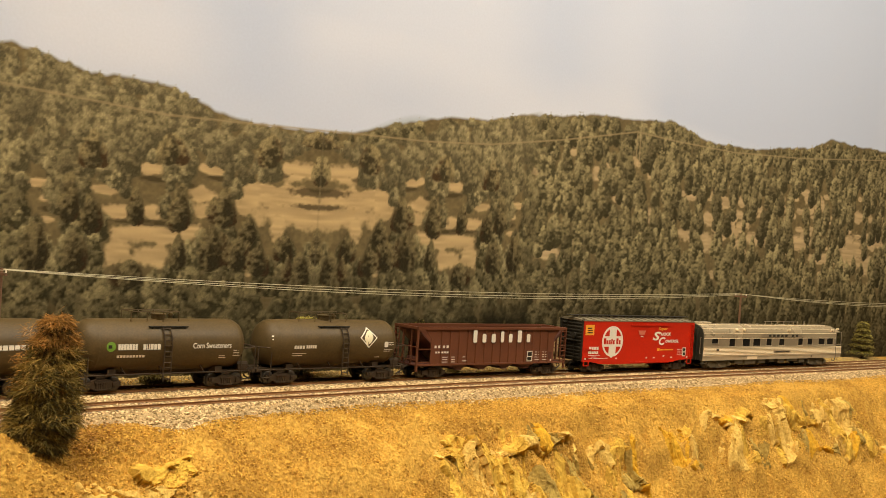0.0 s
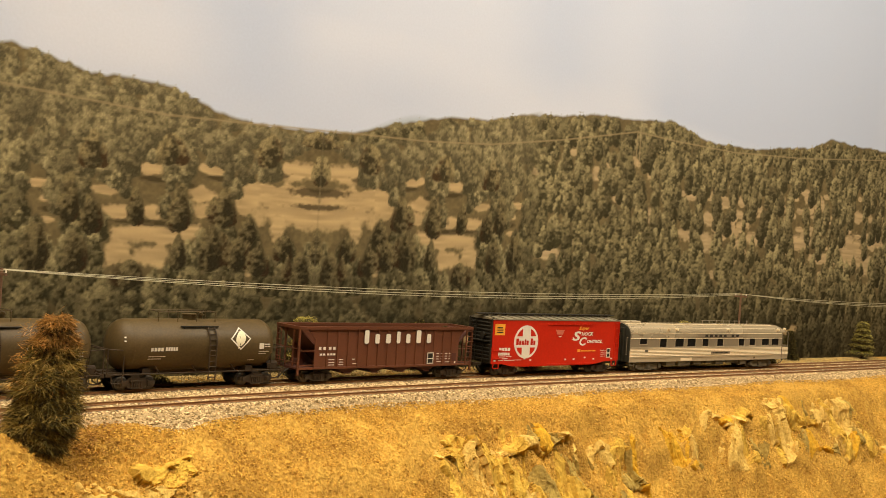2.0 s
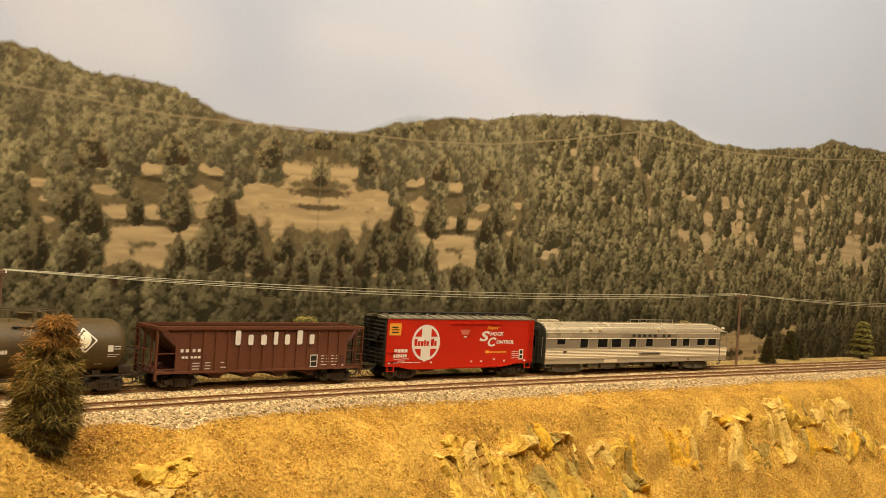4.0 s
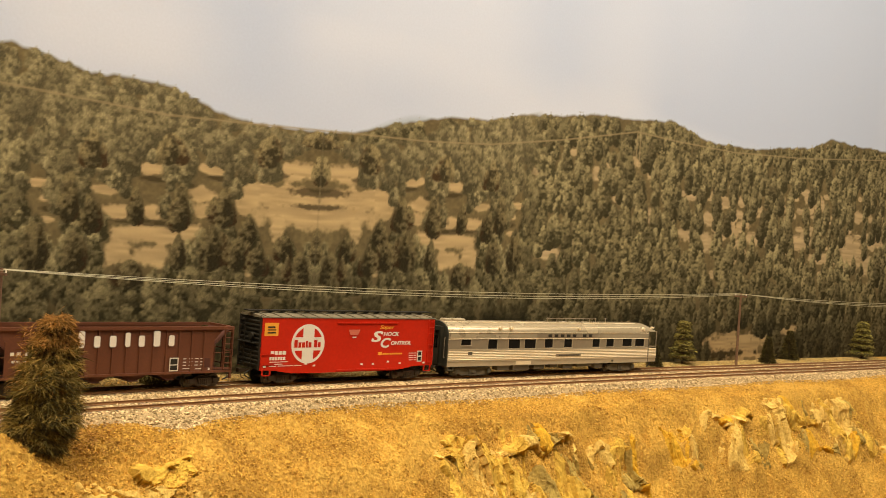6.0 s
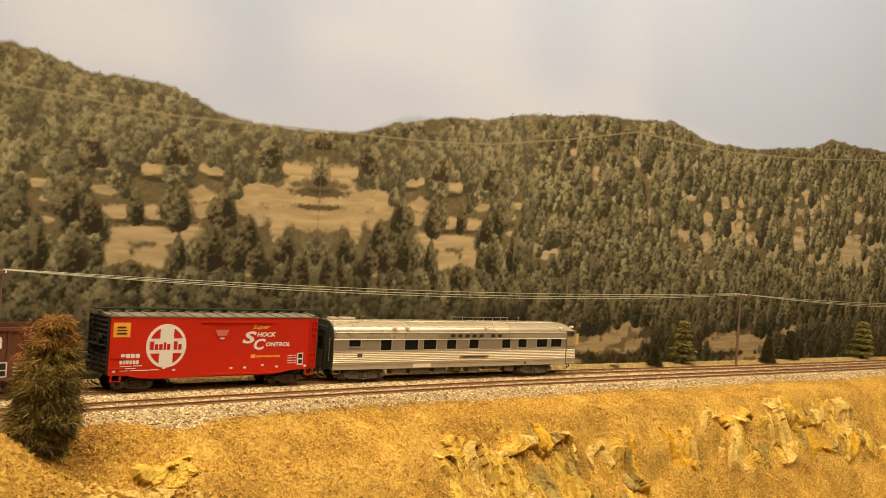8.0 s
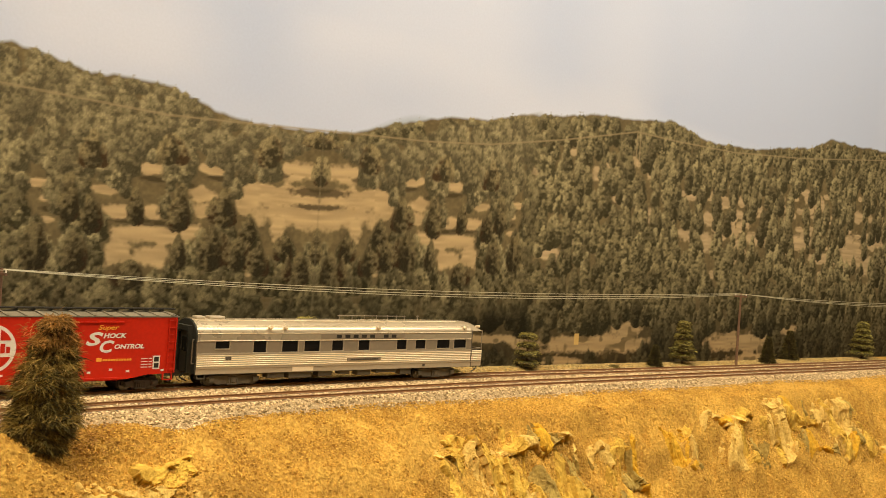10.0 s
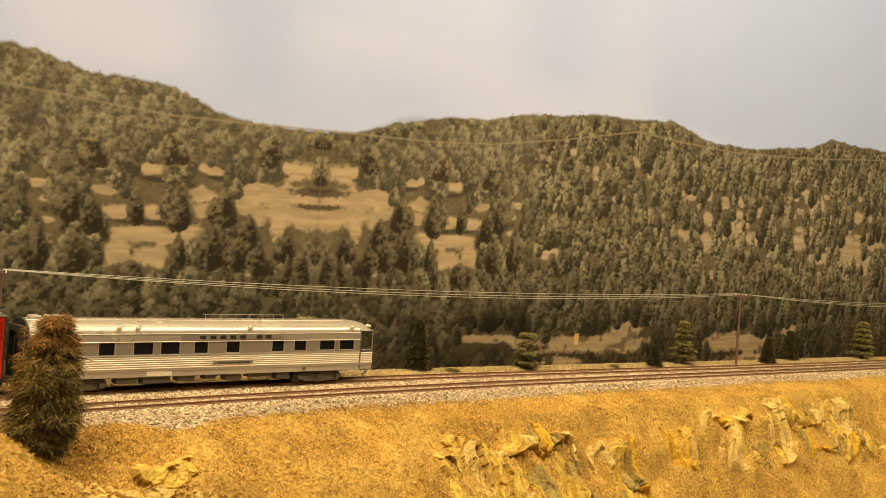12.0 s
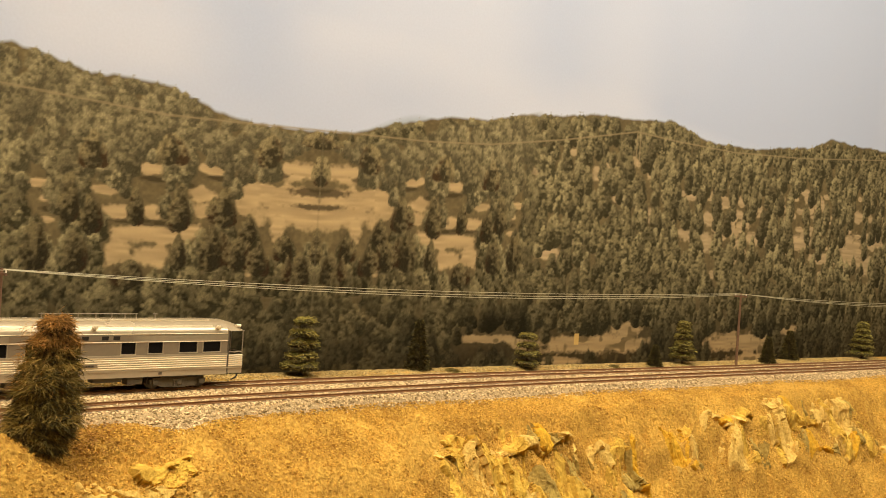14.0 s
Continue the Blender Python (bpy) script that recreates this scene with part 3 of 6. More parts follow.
def scatter(name, count, pick, size, material, label, flat=0.7, seed=1, shape_kind="stone"):
    """Many small stones or flakes, joined."""
    rng = np.random.default_rng(seed)
    S, D = pick(rng, count)
    n = len(S)
    X, Y, _ = place(S, D)
    Z = full_height(S, D) + (0.0005 if shape_kind != "stone" else 0.0)
    if shape_kind == "stone":
        base = np.array([(x, y, z) for z in (-1, 1) for y in (-1, 1) for x in (-1, 1)], float)
        faces = np.array([(0, 2, 3, 1), (4, 5, 7, 6), (0, 1, 5, 4), (2, 6, 7, 3), (1, 3, 7, 5), (0, 4, 6, 2)])
    else:
        base = np.array([(-1, -0.25, 0), (1, -0.2, 0.1), (0.1, 0.9, 0.3), (0, 0.1, 1.0)], float)
        faces = np.array([(0, 1, 3), (1, 2, 3), (2, 0, 3), (0, 2, 1)])
    k = len(base)
    P = base[None] * rng.uniform(0.55, 1.1, (n, k, 3)) * (size * rng.uniform(0.5, 1.3, (n, 1, 1)))
    P[..., 2] *= flat
    a, b = rng.uniform(0, math.tau, n), rng.uniform(-0.7, 0.7, n)
    ca, sa, cb, sb = np.cos(a)[:, None], np.sin(a)[:, None], np.cos(b)[:, None], np.sin(b)[:, None]
    x, y, z = P[..., 0], P[..., 1] * cb - P[..., 2] * sb, P[..., 1] * sb + P[..., 2] * cb
    V = np.stack([x * ca - y * sa + X[:, None], x * sa + y * ca + Y[:, None], z + Z[:, None]], -1).reshape(-1, 3)
    F = (faces[None] + (np.arange(n) * k)[:, None, None]).reshape(-1, faces.shape[1])
    me = bpy.data.meshes.new(name)
    me.from_pydata(V.tolist(), [], F.tolist())
    me.materials.append(material)
    return tagged(new(name, me), label, name.replace("_", " "), kind="stuff")


def pick_ballast(rng, n):
    S = rng.uniform(0.33, 1.72, n)
    lo, hi = ballast_edge(S), 0.043
    D = lo + (hi - lo) * rng.random(n)
    D += rng.normal(0, 0.0015, n)
    u1, u2 = abs(D - REAR_D), abs(D - front_d(S) - 0.0092)
    keep = (np.minimum(u1, u2) > 0.0135) | (rng.random(n) < 1.5)
    return S[keep], D[keep]


scatter("ballast_stones", 70000, pick_ballast, 0.00075, BALLAST, "loose mixed grey and tan ballast stones round the tracks", seed=11)


def pick_bank(rng, n):
    S = rng.uniform(0.30, 1.65, n)
    be = ballast_edge(S)
    D = be + 0.002 - rng.random(n) ** 1.3 * 0.22
    return S, D


FLAKE = surface("yellow_turf_flakes", (0.80, 0.475, 0.085), 0.9, dark=(0.34, 0.165, 0.026), fine=900, coarse=22, islands=0.7, spec=0.1)
scatter("turf_flakes", 110000, pick_bank, 0.0011, FLAKE, "coarse yellow turf flakes on the bank", flat=1.0, seed=12, shape_kind="flake")


def pick_verge(rng, n):
    S = rng.uniform(0.33, 1.75, n)
    return S, rng.uniform(0.040, 0.075, n)


VERGE = surface("pale_verge_turf", (0.60, 0.42, 0.14), 0.9, dark=(0.24, 0.165, 0.05), fine=900, coarse=60, islands=1.0)
scatter("verge_turf", 22000, pick_verge, 0.0013, VERGE, "yellow turf on the verge behind the rear track", flat=0.9, seed=13, shape_kind="flake")

# ---- the train; every car is drawn in millimetres about its middle on the rail ----
CARS = []
WHEELSETS = []
WHEEL_R = 5.0
BODY_LIFT = REAR_DROP


def mm(name, bm, material, parent, label="", smooth=False, at=(0, 0, 0)):
    bmesh.ops.recalc_face_normals(bm, faces=bm.faces[:])
    bmesh.ops.scale(bm, vec=(0.001, 0.001, 0.001), verts=bm.verts[:])
    ob = part(name, bm, material, parent, label, smooth)
    lift = BODY_LIFT if parent.data is None and name != "truck" else 0.0
    ob.location = (at[0] * 0.001, at[1] * 0.001, at[2] * 0.001 + lift)
    return ob


def shaded(ob, angle=0.6):
    """Smooth the shallow edges, keep the sharp ones."""
    ob.data.set_sharp_from_angle(angle=angle)
    for p in ob.data.polygons:
        p.use_smooth = True
    return ob


def lathe_y(bm, profile, n=20):
    """A body of revolution about the y axis from (y, radius) pairs."""
    rings = []
    for y, r in profile:
        rings.append([bm.verts.new((r * math.cos(i * math.tau / n), y, r * math.sin(i * math.tau / n))) for i in range(n)])
    for a, b in zip(rings, rings[1:]):
        for i in range(n):
            j = (i + 1) % n
            bm.faces.new((a[i], a[j], b[j], b[i]))
    bm.faces.new(rings[0][::-1])
    bm.faces.new(rings[-1])


def slab(bm, x0, x1, z0, z1, y=-17.35, t=0.12):
    box(bm, x0, x1, y, y + t, z0, z1)


def lettering(name, text, parent, x0, x1, z0, z1, material, y, shear=0.0, wrap=None, bold=0.012):
    """Raised lettering that fills the field x0..x1, z0..z1 on the side that faces -y."""
    cu = bpy.data.curves.new(name, "FONT")
    cu.body, cu.extrude, cu.resolution_u, cu.shear, cu.offset = text, 0.02, 3, shear, bold
    tmp = bpy.data.objects.new("tmp_text", cu)
    scene.collection.objects.link(tmp)
    bpy.context.view_layer.update()
    me = bpy.data.meshes.new_from_object(tmp.evaluated_get(bpy.context.evaluated_depsgraph_get()))
    bpy.data.objects.remove(tmp)
    co = np.array([v.co for v in me.vertices])
    lo, hi = co.min(0), co.max(0)
    out = np.empty_like(co)
    out[:, 0] = x0 + (co[:, 0] - lo[0]) / (hi[0] - lo[0]) * (x1 - x0)
    out[:, 2] = z0 + (co[:, 1] - lo[1]) / (hi[1] - lo[1]) * (z1 - z0)
    depth = -(co[:, 2] - lo[2]) / (hi[2] - lo[2]) * 0.15
    out[:, 1] = y + depth if wrap is None else wrap(out[:, 2]) + depth
    me.vertices.foreach_set("co", (out * 0.001).ravel())
    me.update()
    me.materials.clear()
    me.materials.append(material)
    ob = new(name, me)
    ob.parent = parent
    ob.location.z = BODY_LIFT
    return ob


def bars(name, parent, fields, material, y=-17.35, wrap=None, label=""):
    """Plain bars x0, x1, z0, z1 on the side."""
    bm = bmesh.new()
    for x0, x1, z0, z1 in fields:
        if wrap is None:
            slab(bm, x0, x1, z0, z1, y)
        else:
            ya, yb = wrap(z0), wrap(z1)
            v = [bm.verts.new(q) for q in ((x0, ya, z0), (x1, ya, z0), (x1, yb, z1), (x0, yb, z1), (x0, ya - 0.12, z0), (x1, ya - 0.12, z0), (x1, yb - 0.12, z1), (x0, yb - 0.12, z1))]
            for q in ((0, 1, 2, 3), (7, 6, 5, 4), (0, 4, 5, 1), (1, 5, 6, 2), (2, 6, 7, 3), (3, 7, 4, 0)):
                bm.faces.new([v[i] for i in q])
    return mm(name, bm, material, parent, label)


def truck(parent, x, axles=2, base=21.0, material=None):
    material = material or TRUCK
    bm = bmesh.new()
    h = base / 2
    for sy in (-1, 1):
        y0, y1 = sorted((sy * 11.6, sy * 13.6))
        extrude_y(bm, [(-h - 4, 7.0), (-h - 4, 4.2), (-h + 2.5, 3.6), (-h + 5, 1.6), (h - 5, 1.6), (h - 2.5, 3.6), (h + 4, 4.2), (h + 4, 7.0), (h - 3, 7.6), (h - 5.5, 9.0), (-h + 5.5, 9.0), (-h + 3, 7.6)], y0, y1)
        for ax in np.linspace(-h, h, axles):
            box(bm, ax - 2.2, ax + 2.2, *sorted((sy * 13.4, sy * 14.9)), 3.2, 6.9)
            rod(bm, (ax, sy * 14.7, 5.0), (ax, sy * 15.3, 5.0), 1.6, n=10)
        for k in range(-2, 3):
            rod(bm, (k * 1.7, sy * 13.9, 2.0), (k * 1.7, sy * 13.9, 6.6), 0.75, n=8)
        box(bm, -5.2, 5.2, *sorted((sy * 13.2, sy * 14.8)), 6.4, 7.4)
        box(bm, -5.2, 5.2, *sorted((sy * 13.2, sy * 14.8)), 1.4, 2.2)
    box(bm, -3.2, 3.2, -12, 12, 5.2, 10.4)
    if axles == 3:
        box(bm, -h - 2, h + 2, -14.2, -13.2, 7.4, 8.4)
    ob = mm("truck", bm, material, parent, "", at=(x, 0, 0))
    for ax in np.linspace(-h, h, axles):
        bm = bmesh.new()
        lathe_y(bm, [(-10.6, 4.6), (-10.4, WHEEL_R), (-8.5, WHEEL_R), (-8.3, 5.7), (-7.9, 5.7), (-7.7, 1.3), (7.7, 1.3), (7.9, 5.7), (8.3, 5.7), (8.5, WHEEL_R), (10.4, WHEEL_R), (10.6, 4.6)])
        for sy in (-1, 1):
            for k in range(5):
                q = k * math.tau / 5
                rod(bm, (3 * math.cos(q), sy * 10.5, 3 * math.sin(q)), (3 * math.cos(q), sy * 10.85, 3 * math.sin(q)), 0.55, n=6)
        ws = mm("wheelset", bm, WHEEL, ob, at=(ax, 0, WHEEL_R))
        WHEELSETS.append((ws, ax * 0.001))
    return ob


def coupler(parent, x, direction):
    bm = bmesh.new()
    d = direction
    box(bm, *sorted((x, x + d * 7)), -1.2, 1.2, 6.8, 9.0)
    box(bm, *sorted((x + d * 6, x + d * 10)), -1.9, 1.7, 6.4, 9.6)
    box(bm, *sorted((x + d * 8.2, x + d * 10)), -0.2, 2.6, 6.4, 9.6)
    path_rod(bm, [(x + d * 7.5, 0, 6.4), (x + d * 7, -1.5, 2.6), (x + d * 5, -2.5, 1.8)], 0.35)
    return mm("coupler", bm, TRUCK, parent)


def air_hose(parent, x, d, y=-5.0):
    bm = bmesh.new()
    path_rod(bm, [(x + d * (1 + 5.5 * math.sin(k * math.pi / 8)), y, 9 - 7.0 * k / 8) for k in range(9)], 0.55)
    return mm("air_hose", bm, BLACK, parent)


def ladder(parent, x0, x1, z0, z1, rungs, y, material, name="ladder", back=0.9):
    bm = bmesh.new()
    for x in (x0, x1):
        box(bm, x - 0.35, x + 0.35, y - 0.4, y + back, z0, z1)
    for z in np.linspace(z0 + 1.5, z1 - 1.5, rungs):
        box(bm, x0, x1, y - 0.55, y + 0.1, z - 0.35, z + 0.35)
    return mm(name, bm, material, parent)


def start_car(name, s, label, category):
    base = new(name)
    tagged(base, label, category, group="cars of the train")
    CARS.append((base, s))
    return base


# -- red box car --
def box_car(s):
    car = start_car("box_car", s, "bright red box car with round cream emblem and black ribbed ends", "box car")
    outline = [(-88.3, 9.8), (-74, 9.2), (-63, 7.2), (-50, 6.6), (44, 6.6), (56, 8.0), (66, 9.8), (88.3, 10.4), (88.3, 51.0), (-88.3, 51.0)]
    for nm, y0, y1 in (("side", -17.2, -16.2), ("side", 16.2, 17.2)):
        bm = bmesh.new()
        extrude_y(bm, outline, y0, y1)
        mm(nm, bm, RED, car)
    bm = bmesh.new()
    box(bm, -87, 87, -16.1, 16.1, 10.6, 12.0)
    box(bm, -80, 80, -3, 3, 7.6, 10.6)
    for x in (-40, -14, 14, 40):
        box(bm, x - 1, x + 1, -15.8, 15.8, 8.4, 10.6)
    rod(bm, (-6, 8, 7), (14, 8, 7), 3.2, n=12)
    mm("underframe", bm, BLACK, car, "black steel underframe")
    for sx in (-1, 1):
        bm = bmesh.new()
        box(bm, *sorted((sx * 87.0, sx * 88.2)), -16.15, 16.15, 10.2, 52.6)
        for k in range(11):
            z = 13.2 + k * 3.45
            rib = bmesh.new()
            rod(rib, (sx * 88.4, -14.6, z), (sx * 88.4, 14.6, z), 1.05, n=8)
            mm("end_rib", rib, BLACK, car)
        box(bm, *sorted((sx * 88.0, sx * 89.6)), -16.4, -14.8, 10.2, 52)
        box(bm, *sorted((sx * 88.0, sx * 89.6)), 14.8, 16.4, 10.2, 52)
        mm("end", bm, BLACK, car, "black ribbed end")
        bm = bmesh.new()
        for y in (5.4, 12.2):
            box(bm, *sorted((sx * 90.2, sx * 90.9)), y - 0.35, y + 0.35, 10.5, 50)
        for k in range(9):
            box(bm, *sorted((sx * 90.6, sx * 91.2)), 5.4, 12.2, 12 + k * 4.4, 12.7 + k * 4.4)
        mm("end_ladder", bm, BLACK, car)
        bm = bmesh.new()
        rod(bm, (sx * 90.6, -6, 36), (sx * 92.4, -6, 36), 3.0, n=14)
        rod(bm, (sx * 90.6, -6, 10), (sx * 90.6, -6, 36), 0.4)
        mm("brake_wheel", bm, BLACK, car)
        coupler(car, sx * 88, sx)
        air_hose(car, sx * 88, sx)
        bm = bmesh.new()
        box(bm, *sorted((sx * 89.6, sx * 93.0)), -12, 12, 30.4, 31.0)
        mm("crossover_step", bm, BLACK, car)
    bm = bmesh.new()
    extrude_x(bm, [(-17.6, 51.0), (-17.6, 51.8), (-9, 53.0), (0, 53.8), (9, 53.0), (17.6, 51.8), (17.6, 51.0)], -89.4, 89.4)
    mm("roof", bm, ROOF_GREY, car, "dusty grey ribbed roof")
    for k in range(15):
        bm = bmesh.new()
        x = -84 + k * 12
        extrude_x(bm, [(-17.7, 51.6), (-17.7, 52.5), (-9, 53.9), (0, 54.7), (9, 53.9), (17.7, 52.5), (17.7, 51.6), (0, 53.5)], x - 0.8, x + 0.8)
        mm("roof_rib", bm, ROOF_GREY, car)
    bm = bmesh.new()
    for y in (-2.6, 0, 2.6):
        box(bm, -94, 94, y - 1.15, y + 1.15, 55.4, 56.2)
    for k in range(15):
        box(bm, -84.3 + k * 12, -83.7 + k * 12, -3.2, 3.2, 54.2, 55.45)
    mm("running_board", bm, BLACK, car, "black roof running board")
    bm = bmesh.new()
    box(bm, -17.5, 46.5, -17.9, -17.2, 46.9, 48.0)
    mm("door_rail", bm, RED, car)
    bm = bmesh.new()
    box(bm, -15.5, 47, -18.1, -17.2, 7.6, 8.8)
    mm("door_rail", bm, RED, car)
    ladder(car, 81.6, 87.2, 11.5, 50, 8, -17.7, RED)
    for z in (14.6, 22.4):
        bm = bmesh.new()
        box(bm, -87.4, -76, -18.2, -17.6, z - 0.3, z + 0.3)
        for x in (-87.0, -76.4):
            box(bm, x - 0.3, x + 0.3, -17.7, -17.1, z - 0.3, z + 0.3)
        mm("grab_iron", bm, RED, car)
    for xa, xb in ((-86, -79), (79, 86)):
        bm = bmesh.new()
        for x in (xa, xb):
            box(bm, x - 0.5, x + 0.5, -17.4, -16.4, 5.5, 10.2)
        box(bm, xa, xb, -17.4, -16.4, 5.2, 5.9)
        mm("stirrup_step", bm, RED, car)
    # emblem: a cream disc with a cross, four red fields, and a bar for its writing
    bm = bmesh.new()
    c = [(-45 + 15.9 * math.cos(i * math.tau / 48), 30.3 + 15.9 * math.sin(i * math.tau / 48)) for i in range(48)]
    extrude_y(bm, c, -17.4, -17.2)
    mm("emblem", bm, CREAM, car, "round cream emblem")
    bm = bmesh.new()
    for q in range(4):
        sx, sz = (1, 1, -1, -1)[q], (1, -1, 1, -1)[q]
        r, w = 13.7, 5.4
        a0, a1 = math.asin(w / r), math.acos(w / r)
        pts = [(w, w)] + [(r * math.cos(a0 + (a1 - a0) * i / 8), r * math.sin(a0 + (a1 - a0) * i / 8)) for i in range(9)]
        extrude_y(bm, [(-45 + sx * x, 30.3 + sz * z) for x, z in pts], -17.5, -17.38)
    mm("emblem_field", bm, RED, car)
    x = -58.2
    fields = []
    for w, h in ((3.2, 6.2), (2.6, 4.2), (2.9, 4.2), (1.9, 5.4), (2.6, 4.2), (1.2, 0), (3.0, 6.2), (2.6, 4.2)):
        if h:
            fields.append((x, x + w, 27.4, 27.4 + h))
        x += w + 0.75
    bars("emblem_marking", car, fields, RED, y=-17.52)
    bars("placard", car, [(-86.3, -73.6, 36.8, 47.2)], ORANGE, label="orange yellow placard")
    bars("placard_marking", car, [(-83.6, -77, 43.2, 44.4), (-83.6, -76, 41.2, 42.0), (-83.6, -76, 38.8, 39.9)], BLACK, y=-17.5)
    bars("reporting_mark", car, [(-79.5 + k * 3.7, -76.5 + k * 3.7, 21.9, 24.8) for k in range(4)] + [(-80.3 + k * 2.5, -78.4 + k * 2.5, 17.6, 20.2) for k in range(6)], CREAM)
    bars("data_marking", car, [(-80, -71, 15.9, 16.4), (-70, -63, 16.0, 16.5), (-80, -68, 14.2, 14.7), (-80, -74, 12.6, 13.1), (-72, -58, 12.7, 13.2), (-57, -50, 12.8, 13.3)], CREAM)
    for q, z in [(q, 12.0) for q in (-84.5, -38, 10, 22, 51, 78)] + [(-46, 13.6), (38, 13.6)]:
        bars("reflector", car, [(q - 1.2, q + 1.2, z, z + 1.4)], CREAM, y=-17.55)
    lettering("slogan", "S", car, 18.5, 31.0, 31.2, 40.6, CREAM, -17.3, 0.25, bold=0.03)
    lettering("slogan", "HOCK", car, 31.4, 48.5, 36.3, 39.8, CREAM, -17.3, 0.2, bold=0.03)
    lettering("slogan", "C", car, 29.0, 39.6, 26.2, 34.8, CREAM, -17.3, 0.25, bold=0.03)
    lettering("slogan", "ONTROL", car, 39.9, 62.5, 28.7, 32.0, CREAM, -17.3, 0.2, bold=0.03)
    lettering("slogan_script", "Super", car, 27.2, 42.5, 41.2, 45.6, ORANGE, -17.3, 0.3)
    bars("slogan_line", car, [(27.0, 31.0, 20.0, 22.6)] + [(31.8 + k * 2.0, 33.3 + k * 2.0, 20.3, 21.7) for k in range(11)], ORANGE)
    bm = bmesh.new()
    extrude_y(bm, [(-5.6, 41.8), (6.2, 41.8), (4.0, 37.4), (-3.6, 37.4)], -17.66, -17.5)
    mm("small_emblem", bm, FADED, car)
    bars("small_emblem_dot", car, [(-1.2, 2.4, 34.8, 36.0)], CREAM, y=-17.66)
    bars("test_panel", car, [(70.3, 75.8, 13.6, 23.2)], CREAM)
    bars("test_panel_marking", car, [(71.2, 74.9, 14.6, 17.8), (71.2, 74.9, 19.0, 22.4)], BLACK, y=-17.5)
    bars("data_marking", car, [(61, 66, z, z + 0.5) for z in (15, 17, 19, 21)] + [(67, 69.5, z, z + 0.5) for z in (15, 17, 19, 21)], CREAM)
    truck(car, -66.0)
    truck(car, 63.5)


